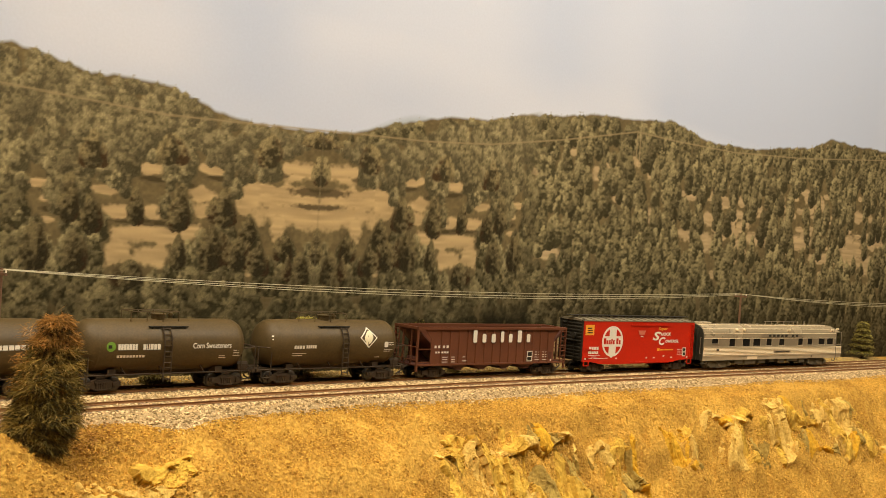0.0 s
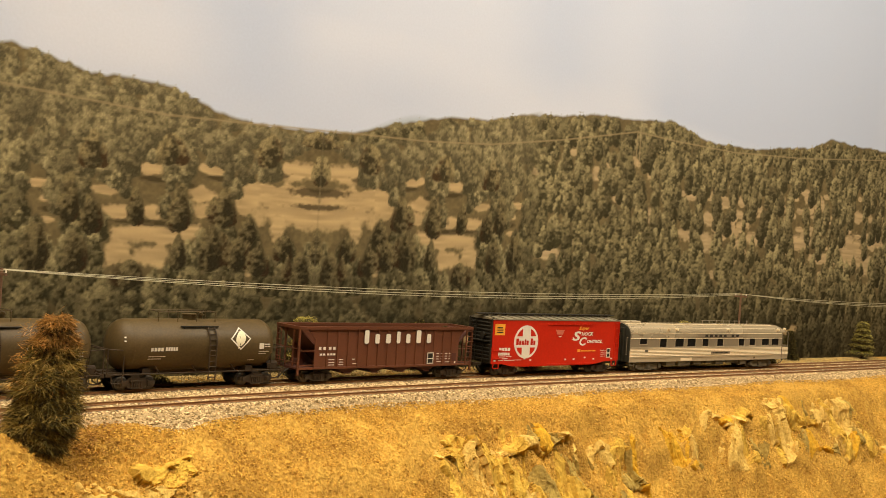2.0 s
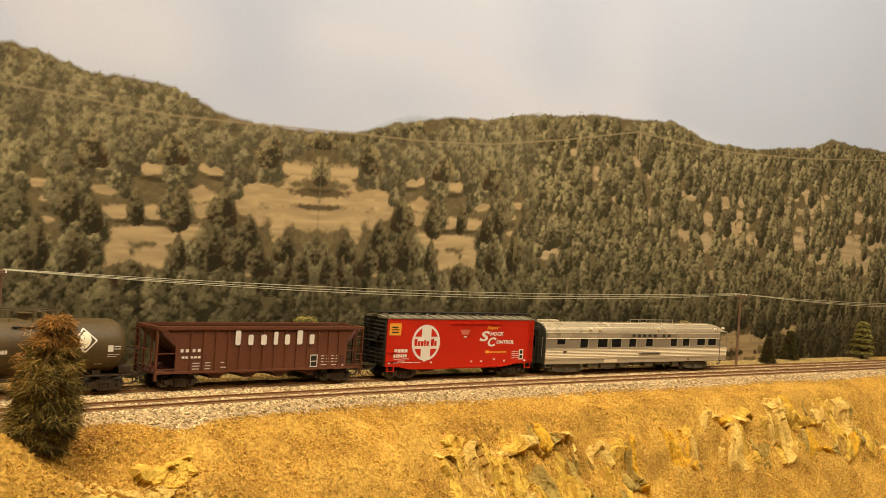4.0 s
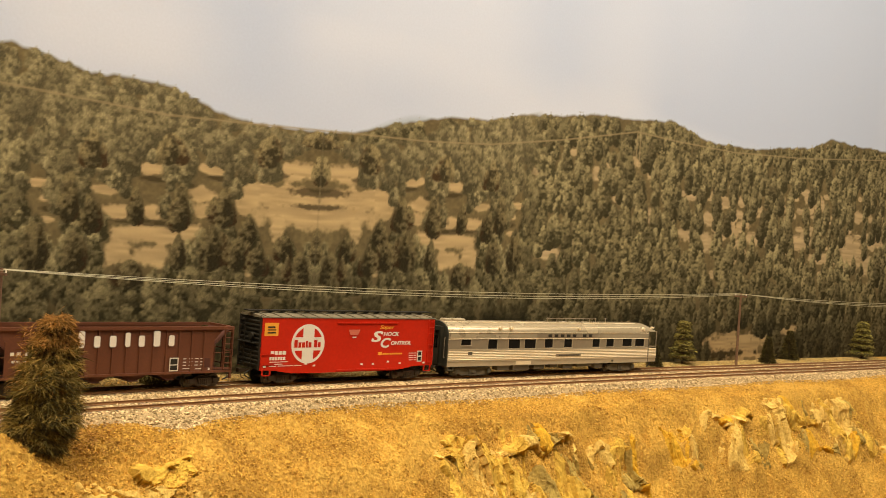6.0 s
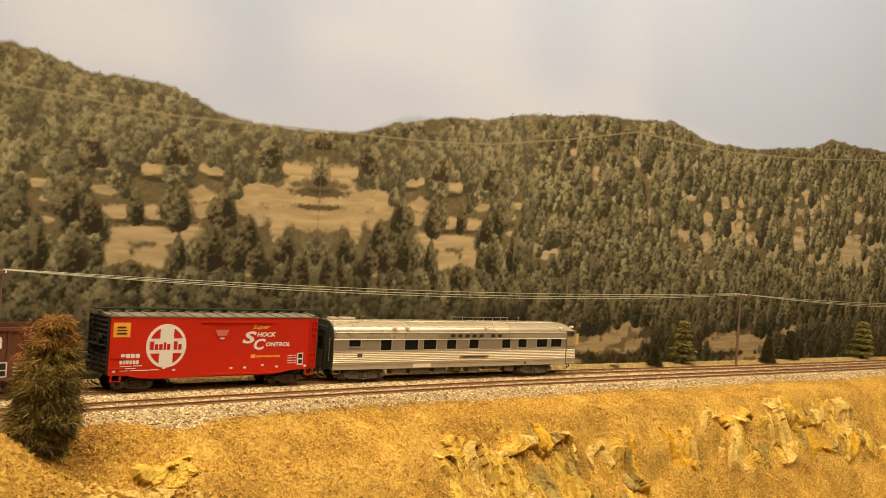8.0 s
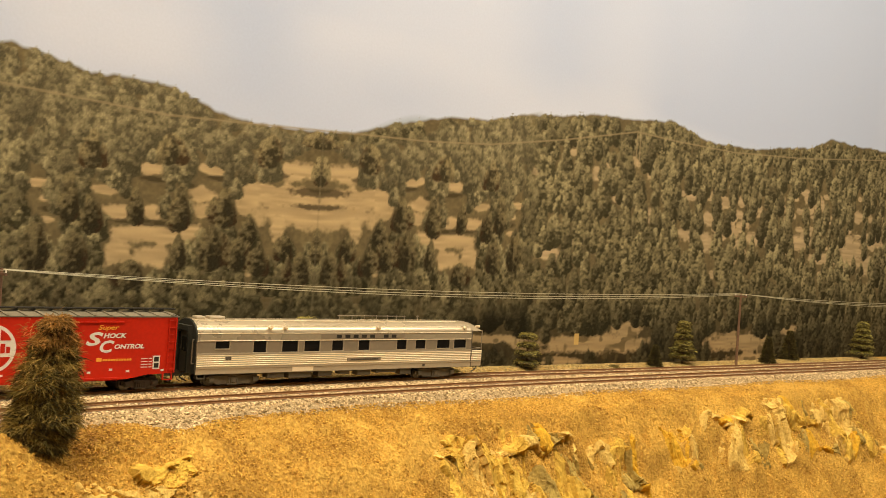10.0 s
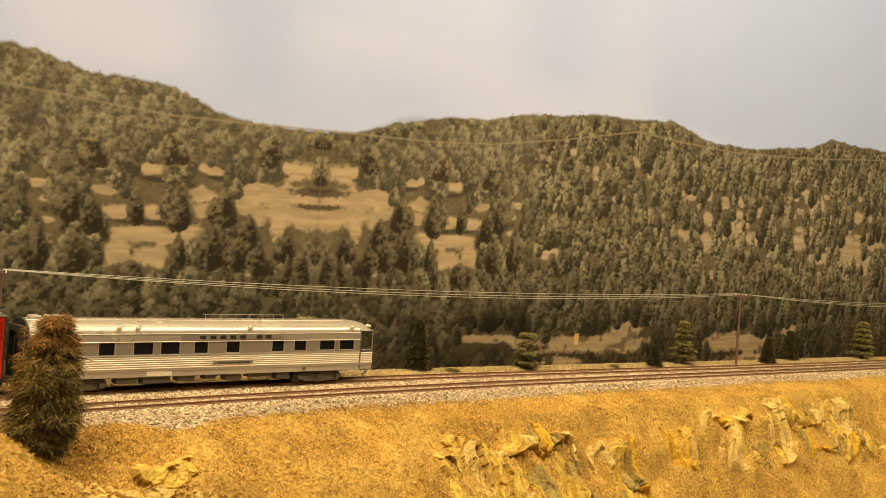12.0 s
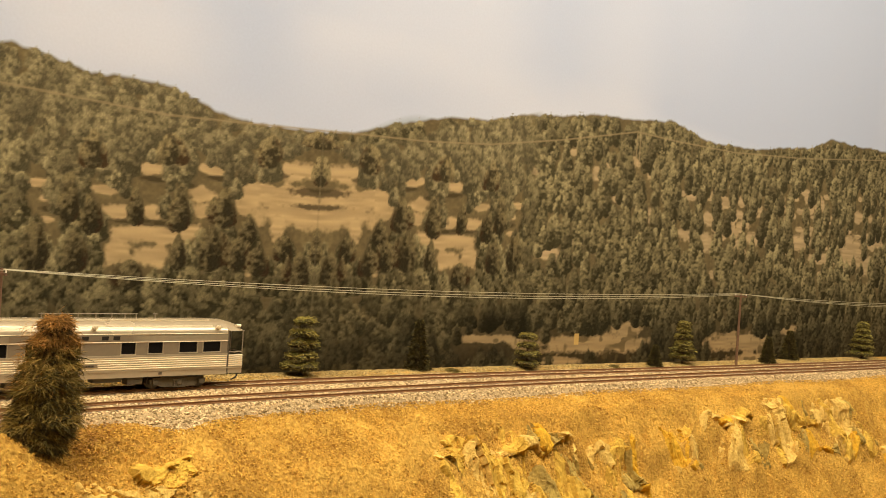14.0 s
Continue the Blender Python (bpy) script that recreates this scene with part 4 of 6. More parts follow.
# -- brown open hopper --
def hopper_car(s):
    car = start_car("hopper_car", s, "mineral brown open hopper car with ribbed sides and cream lettering blocks", "hopper car")
    rim = 42.0
    outline = [(-78.0, 10.6), (-78.0, 34.0), (-85.5, rim), (85.5, rim), (78.0, 34.0), (78.0, 10.6)]
    for y0, y1 in ((-16.4, -15.8), (15.8, 16.4)):
        bm = bmesh.new()
        extrude_y(bm, outline, y0, y1)
        mm("side", bm, HOPPER, car)
    for sy in (-1, 1):
        for k in range(14):
            bm = bmesh.new()
            x = -66.0 + k * 10.4
            box(bm, x - 0.55, x + 0.55, *sorted((sy * 16.4, sy * 17.3)), 11.0, 40.6)
            box(bm, x - 0.9, x + 0.9, *sorted((sy * 16.4, sy * 17.0)), 40.6, 41.9)
            mm("side_stake", bm, HOPPER, car)
        bm = bmesh.new()
        box(bm, -94, 94, *sorted((sy * 15.6, sy * 17.8)), 41.9, 44.2)
        mm("top_chord", bm, HOPPER, car)
        bm = bmesh.new()
        box(bm, -94, 94, *sorted((sy * 15.4, sy * 17.4)), 9.4, 11.0)
        mm("side_sill", bm, HOPPER, car)
    for sx in (-1, 1):
        bm = bmesh.new()
        box(bm, *sorted((sx * 92.2, sx * 94.4)), -15.6, 15.6, 41.9, 44.2)
        mm("end_chord", bm, HOPPER, car)
        bm = bmesh.new()
        extrude_y(bm, [(sx * 92.4, 42.6), (sx * 93.2, 41.9), (sx * 58, 12.0), (sx * 57, 12.6)], -15.7, 15.7)
        mm("slope_sheet", bm, HOPPER_IN, car, "dusky brown slope sheet")
        bm = bmesh.new()
        bm.free()
        for y, xa, xb, w in ((-16.3, 92.4, 94.0, 0.8), (16.3, 92.4, 94.0, 0.8), (-6, 91.4, 92.6, 0.7), (6, 91.4, 92.6, 0.7)):
            bm = bmesh.new()
            box(bm, *sorted((sx * xa, sx * xb)), y - w, y + w, 5.0 if w > 0.75 else 10, 42)
            mm("end_post", bm, HOPPER, car)
        bm = bmesh.new()
        for z in (14.6, 26.2):
            box(bm, *sorted((sx * 93.8, sx * 94.5)), -16.3, 16.3, z - 0.4, z + 0.4)
            box(bm, *sorted((sx * 78, sx * 94)), -17.1, -16.4, z - 2.2, z - 1.5)
        for y0, y1 in ((9.5, 16.3), ):
            for z in np.linspace(13, 40, 7):
                box(bm, *sorted((sx * 94.0, sx * 94.8)), y0, y1, z - 0.35, z + 0.35)
            box(bm, *sorted((sx * 94.0, sx * 94.8)), 9.2, 9.9, 10, 42)
        box(bm, *sorted((sx * 91.4, sx * 94.6)), -16.9, -15.6, 4.6, 5.3)
        mm("grab_iron_set", bm, HOPPER, car)
        bm = bmesh.new()
        box(bm, *sorted((sx * 66, sx * 94)), -15.4, 15.4, 9.6, 10.8)
        box(bm, *sorted((sx * 60, sx * 94)), -3, 3, 7.6, 9.6)
        rod(bm, (sx * 82, -4, 13.5), (sx * 82, 9, 13.5), 2.6, n=12)
        mm("end_platform", bm, HOPPER_IN, car)
        coupler(car, sx * 93, sx)
        air_hose(car, sx * 93, sx)
        truck(car, sx * 72.0)
    ladder(car, 86.6, 93.4, 10.5, 42, 7, -17.3, HOPPER)
    for x0 in (-55, -26.5, 2, 30.5):
        bm = bmesh.new()
        extrude_y(bm, [(x0 - 1, 10.6), (x0 + 10, 5.4), (x0 + 15, 5.4), (x0 + 26, 10.6)], -14.8, 14.8)
        box(bm, x0 + 9, x0 + 16, -15.2, 15.2, 4.8, 5.5)
        mm("hopper_bay", bm, HOPPER_IN, car)
        bm = bmesh.new()
        extrude_y(bm, [(x0 - 1.5, 10.8), (x0 + 12.5, 10.9), (x0 - 1.5, 18)], -15.7, 15.7)
        mm("inner_ridge", bm, HOPPER_IN, car)
    x, fields = -31.0, []
    for w, h in ((8.4, 11.4), (8.4, 8.0), (9.2, 8.0), (7.2, 10.2), (8.4, 8.0), (9.4, 11.4), (8.4, 8.0)):
        fields.append((x, x + w, 30.0, 30.0 + h))
        x += w + 2.9
    letter_blocks(car, fields)
    bars("reporting_mark", car, [(-74.6 + k * 4.2 + (1.4 if k > 1 else 0), -72.2 + k * 4.2 + (1.4 if k > 1 else 0), 25.2, 27.6) for k in range(4)] + [(-73.4 + k * 3.0 + (1.2 if k > 1 else 0), -71.2 + k * 3.0 + (1.2 if k > 1 else 0), 20.6, 22.2) for k in range(5)], CREAM, y=-17.46)
    bars("data_marking", car, [(-64, -58, z, z + 0.6) for z in (12.2, 14.4, 16.6)] + [(-53.5, -49, z, z + 0.6) for z in (12.2, 14.4, 16.6)] + [(-40, -37, 16.6, 17.2), (-40, -34, 13.0, 13.6)], CREAM, y=-16.56)
    frame_bars = [(41.0, 48.2, 20.8, 21.5), (41.0, 48.2, 15.9, 16.5), (41.0, 48.2, 11.6, 12.3), (41.0, 41.7, 11.6, 21.5), (47.5, 48.2, 11.6, 21.5)]
    bars("test_panel", car, [(41.0, 48.2, 11.6, 21.5)], BLACK, y=-17.40)
    bars("test_panel_frame", car, frame_bars, CREAM, y=-17.52)
    bars("data_marking", car, [(x, x + 2.6, z, z + 0.6) for x in (52.5, 57.5, 62.5, 67.0) for z in (15.2, 17.6, 20.0)] + [(52.5, 59, 12.8, 13.3), (63, 68, 12.4, 13.0)], CREAM, y=-16.56)
    bars("small_patch", car, [(70.5, 75.6, 13.5, 20.5)], HOPPER_IN, y=-16.56)
    bars("reflector", car, [(73.8, 75.2, 11.4, 13.2)], CREAM, y=-16.7)


def letter_blocks(car, fields):
    """Big cream lettering as plain blocks."""
    bm = bmesh.new()
    for x0, x1, z0, z1 in fields:
        w, c = (x1 - x0) * 0.23, 0.9
        extrude_y(bm, [(x0 + w + c, z0), (x1 - w - c, z0), (x1 - w, z0 + c), (x1 - w, z1 - c), (x1 - w - c, z1), (x0 + w + c, z1), (x0 + w, z1 - c), (x0 + w, z0 + c)], -17.5, -17.34)
    mm("lettering", bm, CREAM, car, "cream lettering as plain blocks")


# -- tank cars --
TANK_R, TANK_Z = 19.0, 29.6


def on_tank(z):
    return -np.sqrt(np.maximum(TANK_R ** 2 - (z - TANK_Z) ** 2, 1.0)) - 0.06


def tank_car(s, label, ladder_x, deck_x, rail, plain=False):
    car = start_car("tank_car", s, label, "tank car")
    bm = bmesh.new()
    prof = [(-67.5, 0.5), (-67.0, 6.0), (-65.2, 12.0), (-62.2, 16.4), (-58.5, 18.5), (-55.0, TANK_R), (-20, TANK_R), (20, TANK_R), (55.0, TANK_R), (58.5, 18.5), (62.2, 16.4), (65.2, 12.0), (67.0, 6.0), (67.5, 0.5)]
    n = 48
    rings = [[bm.verts.new((x, r * math.cos(i * math.tau / n), TANK_Z + r * math.sin(i * math.tau / n))) for i in range(n)] for x, r in prof]
    for a, b in zip(rings, rings[1:]):
        for i in range(n):
            bm.faces.new((a[i], a[(i + 1) % n], b[(i + 1) % n], b[i]))
    bm.faces.new(rings[0])
    bm.faces.new(rings[-1])
    mm("tank", bm, TANK, car, "weathered brownish black tank", smooth=True)
    for x in (-55.2, -19, 19, 55.2):
        bm = bmesh.new()
        m = 40
        for i in range(m):
            a0, a1 = i * math.tau / m, (i + 1) * math.tau / m
            q = [(x + dx, (TANK_R + 0.22) * math.cos(a), TANK_Z + (TANK_R + 0.22) * math.sin(a)) for dx, a in ((-0.4, a0), (0.4, a0), (0.4, a1), (-0.4, a1))]
            bm.faces.new([bm.verts.new(p) for p in q])
        mm("weld_band", bm, TANK, car)
    bm = bmesh.new()
    box(bm, -74, 74, -3.2, 3.2, 8.2, 11.2)
    for sx in (-1, 1):
        box(bm, *sorted((sx * 44, sx * 74)), -10, 10, 8.8, 10.6)
        box(bm, *sorted((sx * 40, sx * 46)), -13.5, 13.5, 9.0, 13.5)
        box(bm, *sorted((sx * 71.5, sx * 74.5)), -15.5, 15.5, 8.4, 10.8)
    mm("underframe", bm, TRUCK, car, "dirty black underframe")
    for sy in (-1, 1):
        bm = bmesh.new()
        rod(bm, (-74, sy * 14.6, 9.8), (74, sy * 14.6, 9.8), 0.6, n=6)
        for x in (-33, -3, 30):
            rod(bm, (x, sy * 14.6, 9.8), (x - 3, sy * 12.5, 15.0), 0.55, n=6)
        mm("side_rail", bm, TRUCK, car)
    for sx in (-1, 1):
        bm = bmesh.new()
        path_rod(bm, [(sx * 61.5, -15.2, 9), (sx * 61.5, -15.2, 26.0), (sx * 62.5, -15.2, 27.2), (sx * 73, -15.2, 28.0), (sx * 73.6, -13.0, 28.0), (sx * 73.6, 13.0, 28.0), (sx * 73.6, 15.2, 9)], 0.45)
        path_rod(bm, [(sx * 73.6, -15.2, 9), (sx * 73.6, -15.2, 28.0)], 0.45)
        mm("end_handrail", bm, TRUCK, car)
        bm = bmesh.new()
        for y in (-15.2, ):
            for x in (62, 70):
                rod(bm, (sx * x, y, 9.5), (sx * x, y, 3.8), 0.45)
            rod(bm, (sx * 62, y, 3.8), (sx * 70, y, 3.8), 0.45)
        mm("stirrup_step", bm, TRUCK, car)
        coupler(car, sx * 73, sx)
        air_hose(car, sx * 73, sx)
        truck(car, sx * 50.0)
    bm = bmesh.new()
    box(bm, sx * 60, sx * 68, -13, -5, 11, 15)
    rod(bm, (60, -9, 13.5), (70, -9, 13.5), 3.0, n=12)
    mm("brake_cylinder", bm, TRUCK, car)
    # ladder that follows the shell, on both sides
    for sy in (-1, 1):
        bm = bmesh.new()
        arc = [(sy * 19.8, 4.6), (sy * 19.8, 30.0)] + [(sy * 19.9 * math.cos(q), TANK_Z + 19.9 * math.sin(q)) for q in np.linspace(0.05, 0.80, 7)]
        for x in (ladder_x - 2.9, ladder_x + 2.9):
            for (ya, za), (yb, zb) in zip(arc, arc[1:]):
                rod(bm, (x, ya, za), (x, yb, zb), 0.55, n=5)
        for k in range(10):
            z = 6.5 + k * 4.0
            y = sy * (19.8 if z < 30 else 19.9 * math.sqrt(max(0.05, 1 - ((z - TANK_Z) / 19.9) ** 2)))
            rod(bm, (ladder_x - 2.9, y, z), (ladder_x + 2.9, y, z), 0.45, n=5)
        mm("ladder", bm, TRUCK, car)
        bm = bmesh.new()
        box(bm, deck_x - 15.5, deck_x + 15.5, *sorted((sy * 9.5, sy * 14.6)), 43.4, 44.3)
        for x in (-13, 13):
            box(bm, deck_x + x - 0.6, deck_x + x + 0.6, *sorted((sy * 9.5, sy * 14.0)), 41.0, 43.5)
        mm("walkway", bm, BLACK, car)
    bm = bmesh.new()
    rod(bm, (deck_x - 2, 0, 47.5), (deck_x - 2, 0, 51.6), 5.2, n=20)
    rod(bm, (deck_x - 2, 0, 51.6), (deck_x - 2, 0, 52.4), 5.8, n=20)
    rod(bm, (deck_x + 9, 2, 47.5), (deck_x + 9, 2, 53.0), 1.6, n=10)
    rod(bm, (deck_x + 9, 2, 51.0), (deck_x + 9, 2, 52.0), 2.4, n=10)
    mm("dome", bm, TANK, car)
    bm = bmesh.new()
    x0, x1 = rail
    for y in (-7.5, 7.5):
        path_rod(bm, [(x0, y, 47), (x0, y, 54.4), (x1, y, 54.4), (x1, y, 47)], 0.38)
        for x in np.linspace(x0, x1, 4)[1:-1]:
            rod(bm, (x, y, 46.5), (x, y, 54.4), 0.34, n=6)
    for x in (x0, x1):
        rod(bm, (x, -7.5, 54.4), (x, 7.5, 54.4), 0.36, n=6)
    mm("safety_rail", bm, TANK, car)
    return car


def first_tank():
    car = tank_car(0.463, "weathered black tank car with pale side panel", -3.5, -1.0, (-16, 12))
    bars("lettering_marking", car, [(20 + k * 4.0, 23.2 + k * 4.0, 29.4, 32.6) for k in range(9)], CREAM, wrap=on_tank)
    bars("side_stripe", car, [(-48, 8, 30.0, 32.4)], CREAM, wrap=on_tank)


def sweetener_tank():
    car = tank_car(0.613, "weathered black tank car with green dot and cream lettering", -3.5, -1.0, (-28, 10))
    bm = bmesh.new()
    for i in range(20):
        a0, a1 = i * math.tau / 20, (i + 1) * math.tau / 20
        q = [(-47.0 + 0.2 * 0, 0, 30.4)] + [(-47.0 + 3.5 * math.cos(a), 0, 30.4 + 3.5 * math.sin(a)) for a in (a0, a1)]
        f = [bm.verts.new((x, on_tank(z) - 0.1, z)) for x, _, z in q]
        bm.faces.new(f)
    mm("emblem", bm, GREEN_DOT, car, "round green emblem")
    bars("emblem_leaf", car, [(-49.0, -46.4, 29.2, 31.6)], BLACK, wrap=lambda z: on_tank(z) - 0.12)
    bars("brand_marking", car, [(-41.8 + k * 2.15, -40.0 + k * 2.15, 28.0, 32.2) for k in range(7)] + [(-22.8 + k * 2.8, -20.5 + k * 2.8, 28.0, 32.0) for k in range(5)], CREAM, wrap=on_tank)
    bars("number_marking", car, [(-42 + k * 2.4, -40.2 + k * 2.4, 22.4, 24.2) for k in range(9)], CREAM, wrap=on_tank)
    lettering("lettering", "Corn Sweeteners", car, 17.0, 49.5, 28.2, 32.4, CREAM, 0, 0.0, wrap=on_tank)
    bars("data_marking", car, [(40, 46, 20.4, 21.0), (40, 45, 22.0, 22.6), (52, 58, 22, 22.6), (52, 57, 24, 24.6), (52, 56, 26, 26.6)], CREAM, wrap=on_tank)


def leaf_tank():
    car = tank_car(0.763, "short brownish black tank car with white diamond and yellow leaf emblem", 7.0, -2.0, (-33, 14))
    bm = bmesh.new()
    cx, cz = 31.3, 35.0
    for a in range(4):
        p, q = a * math.pi / 2, (a + 1) * math.pi / 2
        steps = 5
        for k in range(steps):
            u0, u1 = k / steps, (k + 1) / steps
            def at(u, r):
                return (cx + r * ((1 - u) * math.cos(p) + u * math.cos(q)) * 0.98, cz + r * ((1 - u) * math.sin(p) + u * math.sin(q)) * 0.92)
            ring = [at(u0, 9.2), at(u1, 9.2), at(u1, 7.9), at(u0, 7.9)]
            bm.faces.new([bm.verts.new((x, on_tank(z) - 0.12, z)) for x, z in ring])
    mm("diamond_frame", bm, CREAM, car, "white diamond outline")
    bm = bmesh.new()
    rows = 8
    last = None
    for k in range(rows + 1):
        u = k / rows
        w = 4.3 * math.sin(math.pi * (0.06 + 0.88 * u)) ** 0.7
        z = cz - 5.4 + 11.0 * u
        c = cx - 1.0 + 2.2 * u
        ring = [bm.verts.new((x, on_tank(z) - 0.14, z)) for x in (c - w, c, c + w)]
        if last:
            bm.faces.new((last[0], last[1], ring[1], ring[0]))
            bm.faces.new((last[1], last[2], ring[2], ring[1]))
        last = ring
    mm("leaf", bm, YELLOW_LEAF, car, "pale yellow leaf")
    bars("leaf_stem", car, [(cx - 2.4, cx - 1.6, cz - 7.6, cz - 4.6)], YELLOW_LEAF, wrap=lambda z: on_tank(z) - 0.13)
    bars("leaf_vein", car, [(cx - 0.9, cx - 0.5, cz - 5.0, cz + 2.0)], TANK, wrap=lambda z: on_tank(z) - 0.26)
    bars("number_marking", car, [(-43 + k * 2.6, -41.0 + k * 2.6, 26.6, 29.2) for k in range(4)] + [(-31.6 + k * 2.0, -30.0 + k * 2.0, 26.8, 29.4) for k in range(5)], CREAM, wrap=on_tank)
    bars("data_marking", car, [(-44, -31, 22.4, 22.9), (-44, -34, 20.6, 21.1), (48, 52, 27, 31.5), (52.6, 57.5, 30.4, 31.0), (52.6, 57.5, 28.6, 29.2), (48, 57, 24.8, 25.3), (48, 55, 23.2, 23.7), (40, 46, 18, 18.5)], CREAM, wrap=on_tank)
    bars("end_data", car, [(-62.5, -57.5, 36, 37), (-62.5, -59, 33.5, 34.4)], CREAM, wrap=lambda z: on_tank(z) + 2.2)


# -- silver passenger car --
WINDOWS = [(-131.9, -119.9, 27.3), (-98.9, -87.2, 24.0), (-72.9, -57.9, 24.1), (-51.9, -37.0, 24.2), (-24.9, -13.6, 24.5), (2.1, 13.6, 24.6), (43.1, 54.1, 24.7), (64.1, 75.6, 25.0), (89.1, 104.0, 25.2), (109.1, 124.0, 25.2)]


def roof_outline(k=1.0, drop=0.0, low=33.0):
    pts = [(17.2 * k, low), (17.2 * k, 36.5 - drop * 0.3), (16.6 * k, 40.0 - drop * 0.5), (15.0 * k, 43.6 - drop * 0.75), (12.0 * k, 46.0 - drop), (8.0 * k, 47.9 - drop), (3.4 * k, 48.8 - drop)]
    return pts + [(-y, z) for y, z in pts[::-1]]


def passenger_car(s):
    car = start_car("passenger_car", s, "silver streamlined passenger car with fluted sides and rear platform", "passenger car")
    bm = bmesh.new()
    for y0, y1 in ((-17.2, -16.2), (16.2, 17.2)):
        box(bm, -147, 130.5, y0, y1, 8.0, 23.8)
    box(bm, -146, 143, -16.1, 16.1, 8.6, 10.4)
    mm("lower_body", bm, SILVER, car)
    bm = bmesh.new()
    edges = [-147.0] + [q for w in WINDOWS for q in w[:2]] + [130.5]
    for a, b in zip(edges[::2], edges[1::2]):
        box(bm, a, b, -17.0, -16.2, 23.8, 33.0)
    for x0, x1, z0 in WINDOWS:
        box(bm, x0, x1, -17.0, -16.2, 23.8, z0)
    box(bm, -147, 130.5, 16.2, 17.0, 23.8, 33.0)
    mm("window_band", bm, SILVER_BAND, car, "dull grey window band")
    for x0, x1, z0 in WINDOWS:
        bm = bmesh.new()
        box(bm, x0, x1, -16.45, -16.3, z0, 33.0)
        mm("window", bm, GLASS, car, "dark tinted pane")
        bm = bmesh.new()
        box(bm, x0 - 0.5, x1 + 0.5, -17.5, -16.9, z0 - 0.7, z0)
        box(bm, x0 - 0.5, x0, -17.35, -16.9, z0, 32.9)
        box(bm, x1, x1 + 0.5, -17.35, -16.9, z0, 32.9)
        mm("window_frame", bm, SILVER, car)
    bm = bmesh.new()
    for x0, x1 in ((-70, -60), (-50, -44), (-22, -18), (92, 101), (112, 122)):
        box(bm, x0, x1, -15.8, -12, 24.6, 26.4)
    box(bm, -140, 126, -11, -10, 12, 32)
    mm("interior", bm, SILVER_DARK, car)
    # roof with its rounded tail
    bm = bmesh.new()
    last = None
    for x, k, drop, low in ((-147, 1, 0.0, 33.0), (118, 1, 0.0, 33.0), (130.5, 1, 0.4, 33.0), (130.6, 1, 0.4, 40.6), (138, 0.985, 1.9, 40.6), (143.5, 0.95, 3.6, 40.6), (146.3, 0.88, 5.2, 40.6)):
        prof = roof_outline(k, drop, low)
        if low > 35:
            prof = [(y, max(z, low)) for y, z in prof]
        ring = [bm.verts.new((x, y, z)) for y, z in prof]
        if last:
            for i in range(len(ring) - 1):
                bm.faces.new((last[i], last[i + 1], ring[i + 1], ring[i]))
        last = ring
    bm.faces.new(last)
    box(bm, 130.6, 145.5, -15.4, 15.4, 40.4, 41.0)
    shaded(mm("roof", bm, SILVER_ROOF, car), 0.5)
    # seam beads in the pale metal: the roof's highlight lines put into their colour
    bm = bmesh.new()
    for y, z in ((-17.25, 33.2), (-17.0, 38.9), (-14.2, 44.2), (-8.0, 48.0)):
        rod(bm, (-146.8, y, z), (118 if z > 40 else 130, y, z), 0.32, n=6)
    mm("roof_seam", bm, SILVER_LIGHT, car)
    # fluted belt
    for z in (14.2, 15.75, 17.3, 18.85, 20.4, 21.95):
        for x0, x1 in ((-146.8, 130.0), (131.6, 144.0)):
            bm = bmesh.new()
            rod(bm, (x0, -17.05, z), (x1, -17.05, z), 0.62, n=10)
            shaded(mm("flute", bm, SILVER_LIGHT, car))
    bm = bmesh.new()
    box(bm, -147, 130.5, -17.75, -17.2, 22.9, 23.9)
    box(bm, -147, 144, -17.6, -17.2, 12.2, 13.2)
    mm("belt_rail", bm, SILVER, car)
    bm = bmesh.new()
    box(bm, -35.9, 53.1, -17.5, -16.9, 34.4, 38.2)
    mm("letterboard", bm, SILVER_BAND, car, "dull grey name board")
    bars("letterboard_marking", car, [(-21 + k * 8.6 + (6 if k > 4 else 0), -16 + k * 8.6 + (6 if k > 4 else 0), 34.9, 37.6) for k in range(7)], BLACK, y=-17.66)
    bm = bmesh.new()
    box(bm, -8.9, 26.1, -18.0, -17.4, 15.9, 18.1)
    mm("name_plate", bm, SILVER_BAND, car)
    bars("name_plate_marking", car, [(-5 + k * 2.4, -3.4 + k * 2.4, 16.4, 17.6) for k in range(12)], BLACK, y=-18.12)
    # rear platform
    bm = bmesh.new()
    box(bm, 130.6, 131.6, -17.3, -15.0, 8.0, 41)
    box(bm, 130.6, 131.6, 15.0, 17.3, 8.0, 41)
    box(bm, 130.5, 131.4, -15, 15, 8.0, 41)
    mm("rear_bulkhead", bm, SILVER_DARK, car, "dark rear bulkhead")
    bm = bmesh.new()
    for y0, y1 in ((-17.0, -16.2), (16.2, 17.0)):
        box(bm, 131.6, 144, y0, y1, 8.4, 22.6)
    box(bm, 143.2, 144.2, -16.9, 16.9, 8.4, 22.6)
    mm("platform_gate", bm, SILVER, car)
    bm = bmesh.new()
    for y in (-16.7, 16.7):
        path_rod(bm, [(132, y, 24.6), (143.8, y, 24.6)], 0.4)
    path_rod(bm, [(143.8, -16.7, 24.6), (143.8, 16.7, 24.6)], 0.4)
    for y in (-16.7, 0, 16.7):
        rod(bm, (143.8, y, 22), (143.8, y, 41), 0.4)
    mm("platform_rail", bm, SILVER_BAND, car)
    # front end with its diaphragm
    bm = bmesh.new()
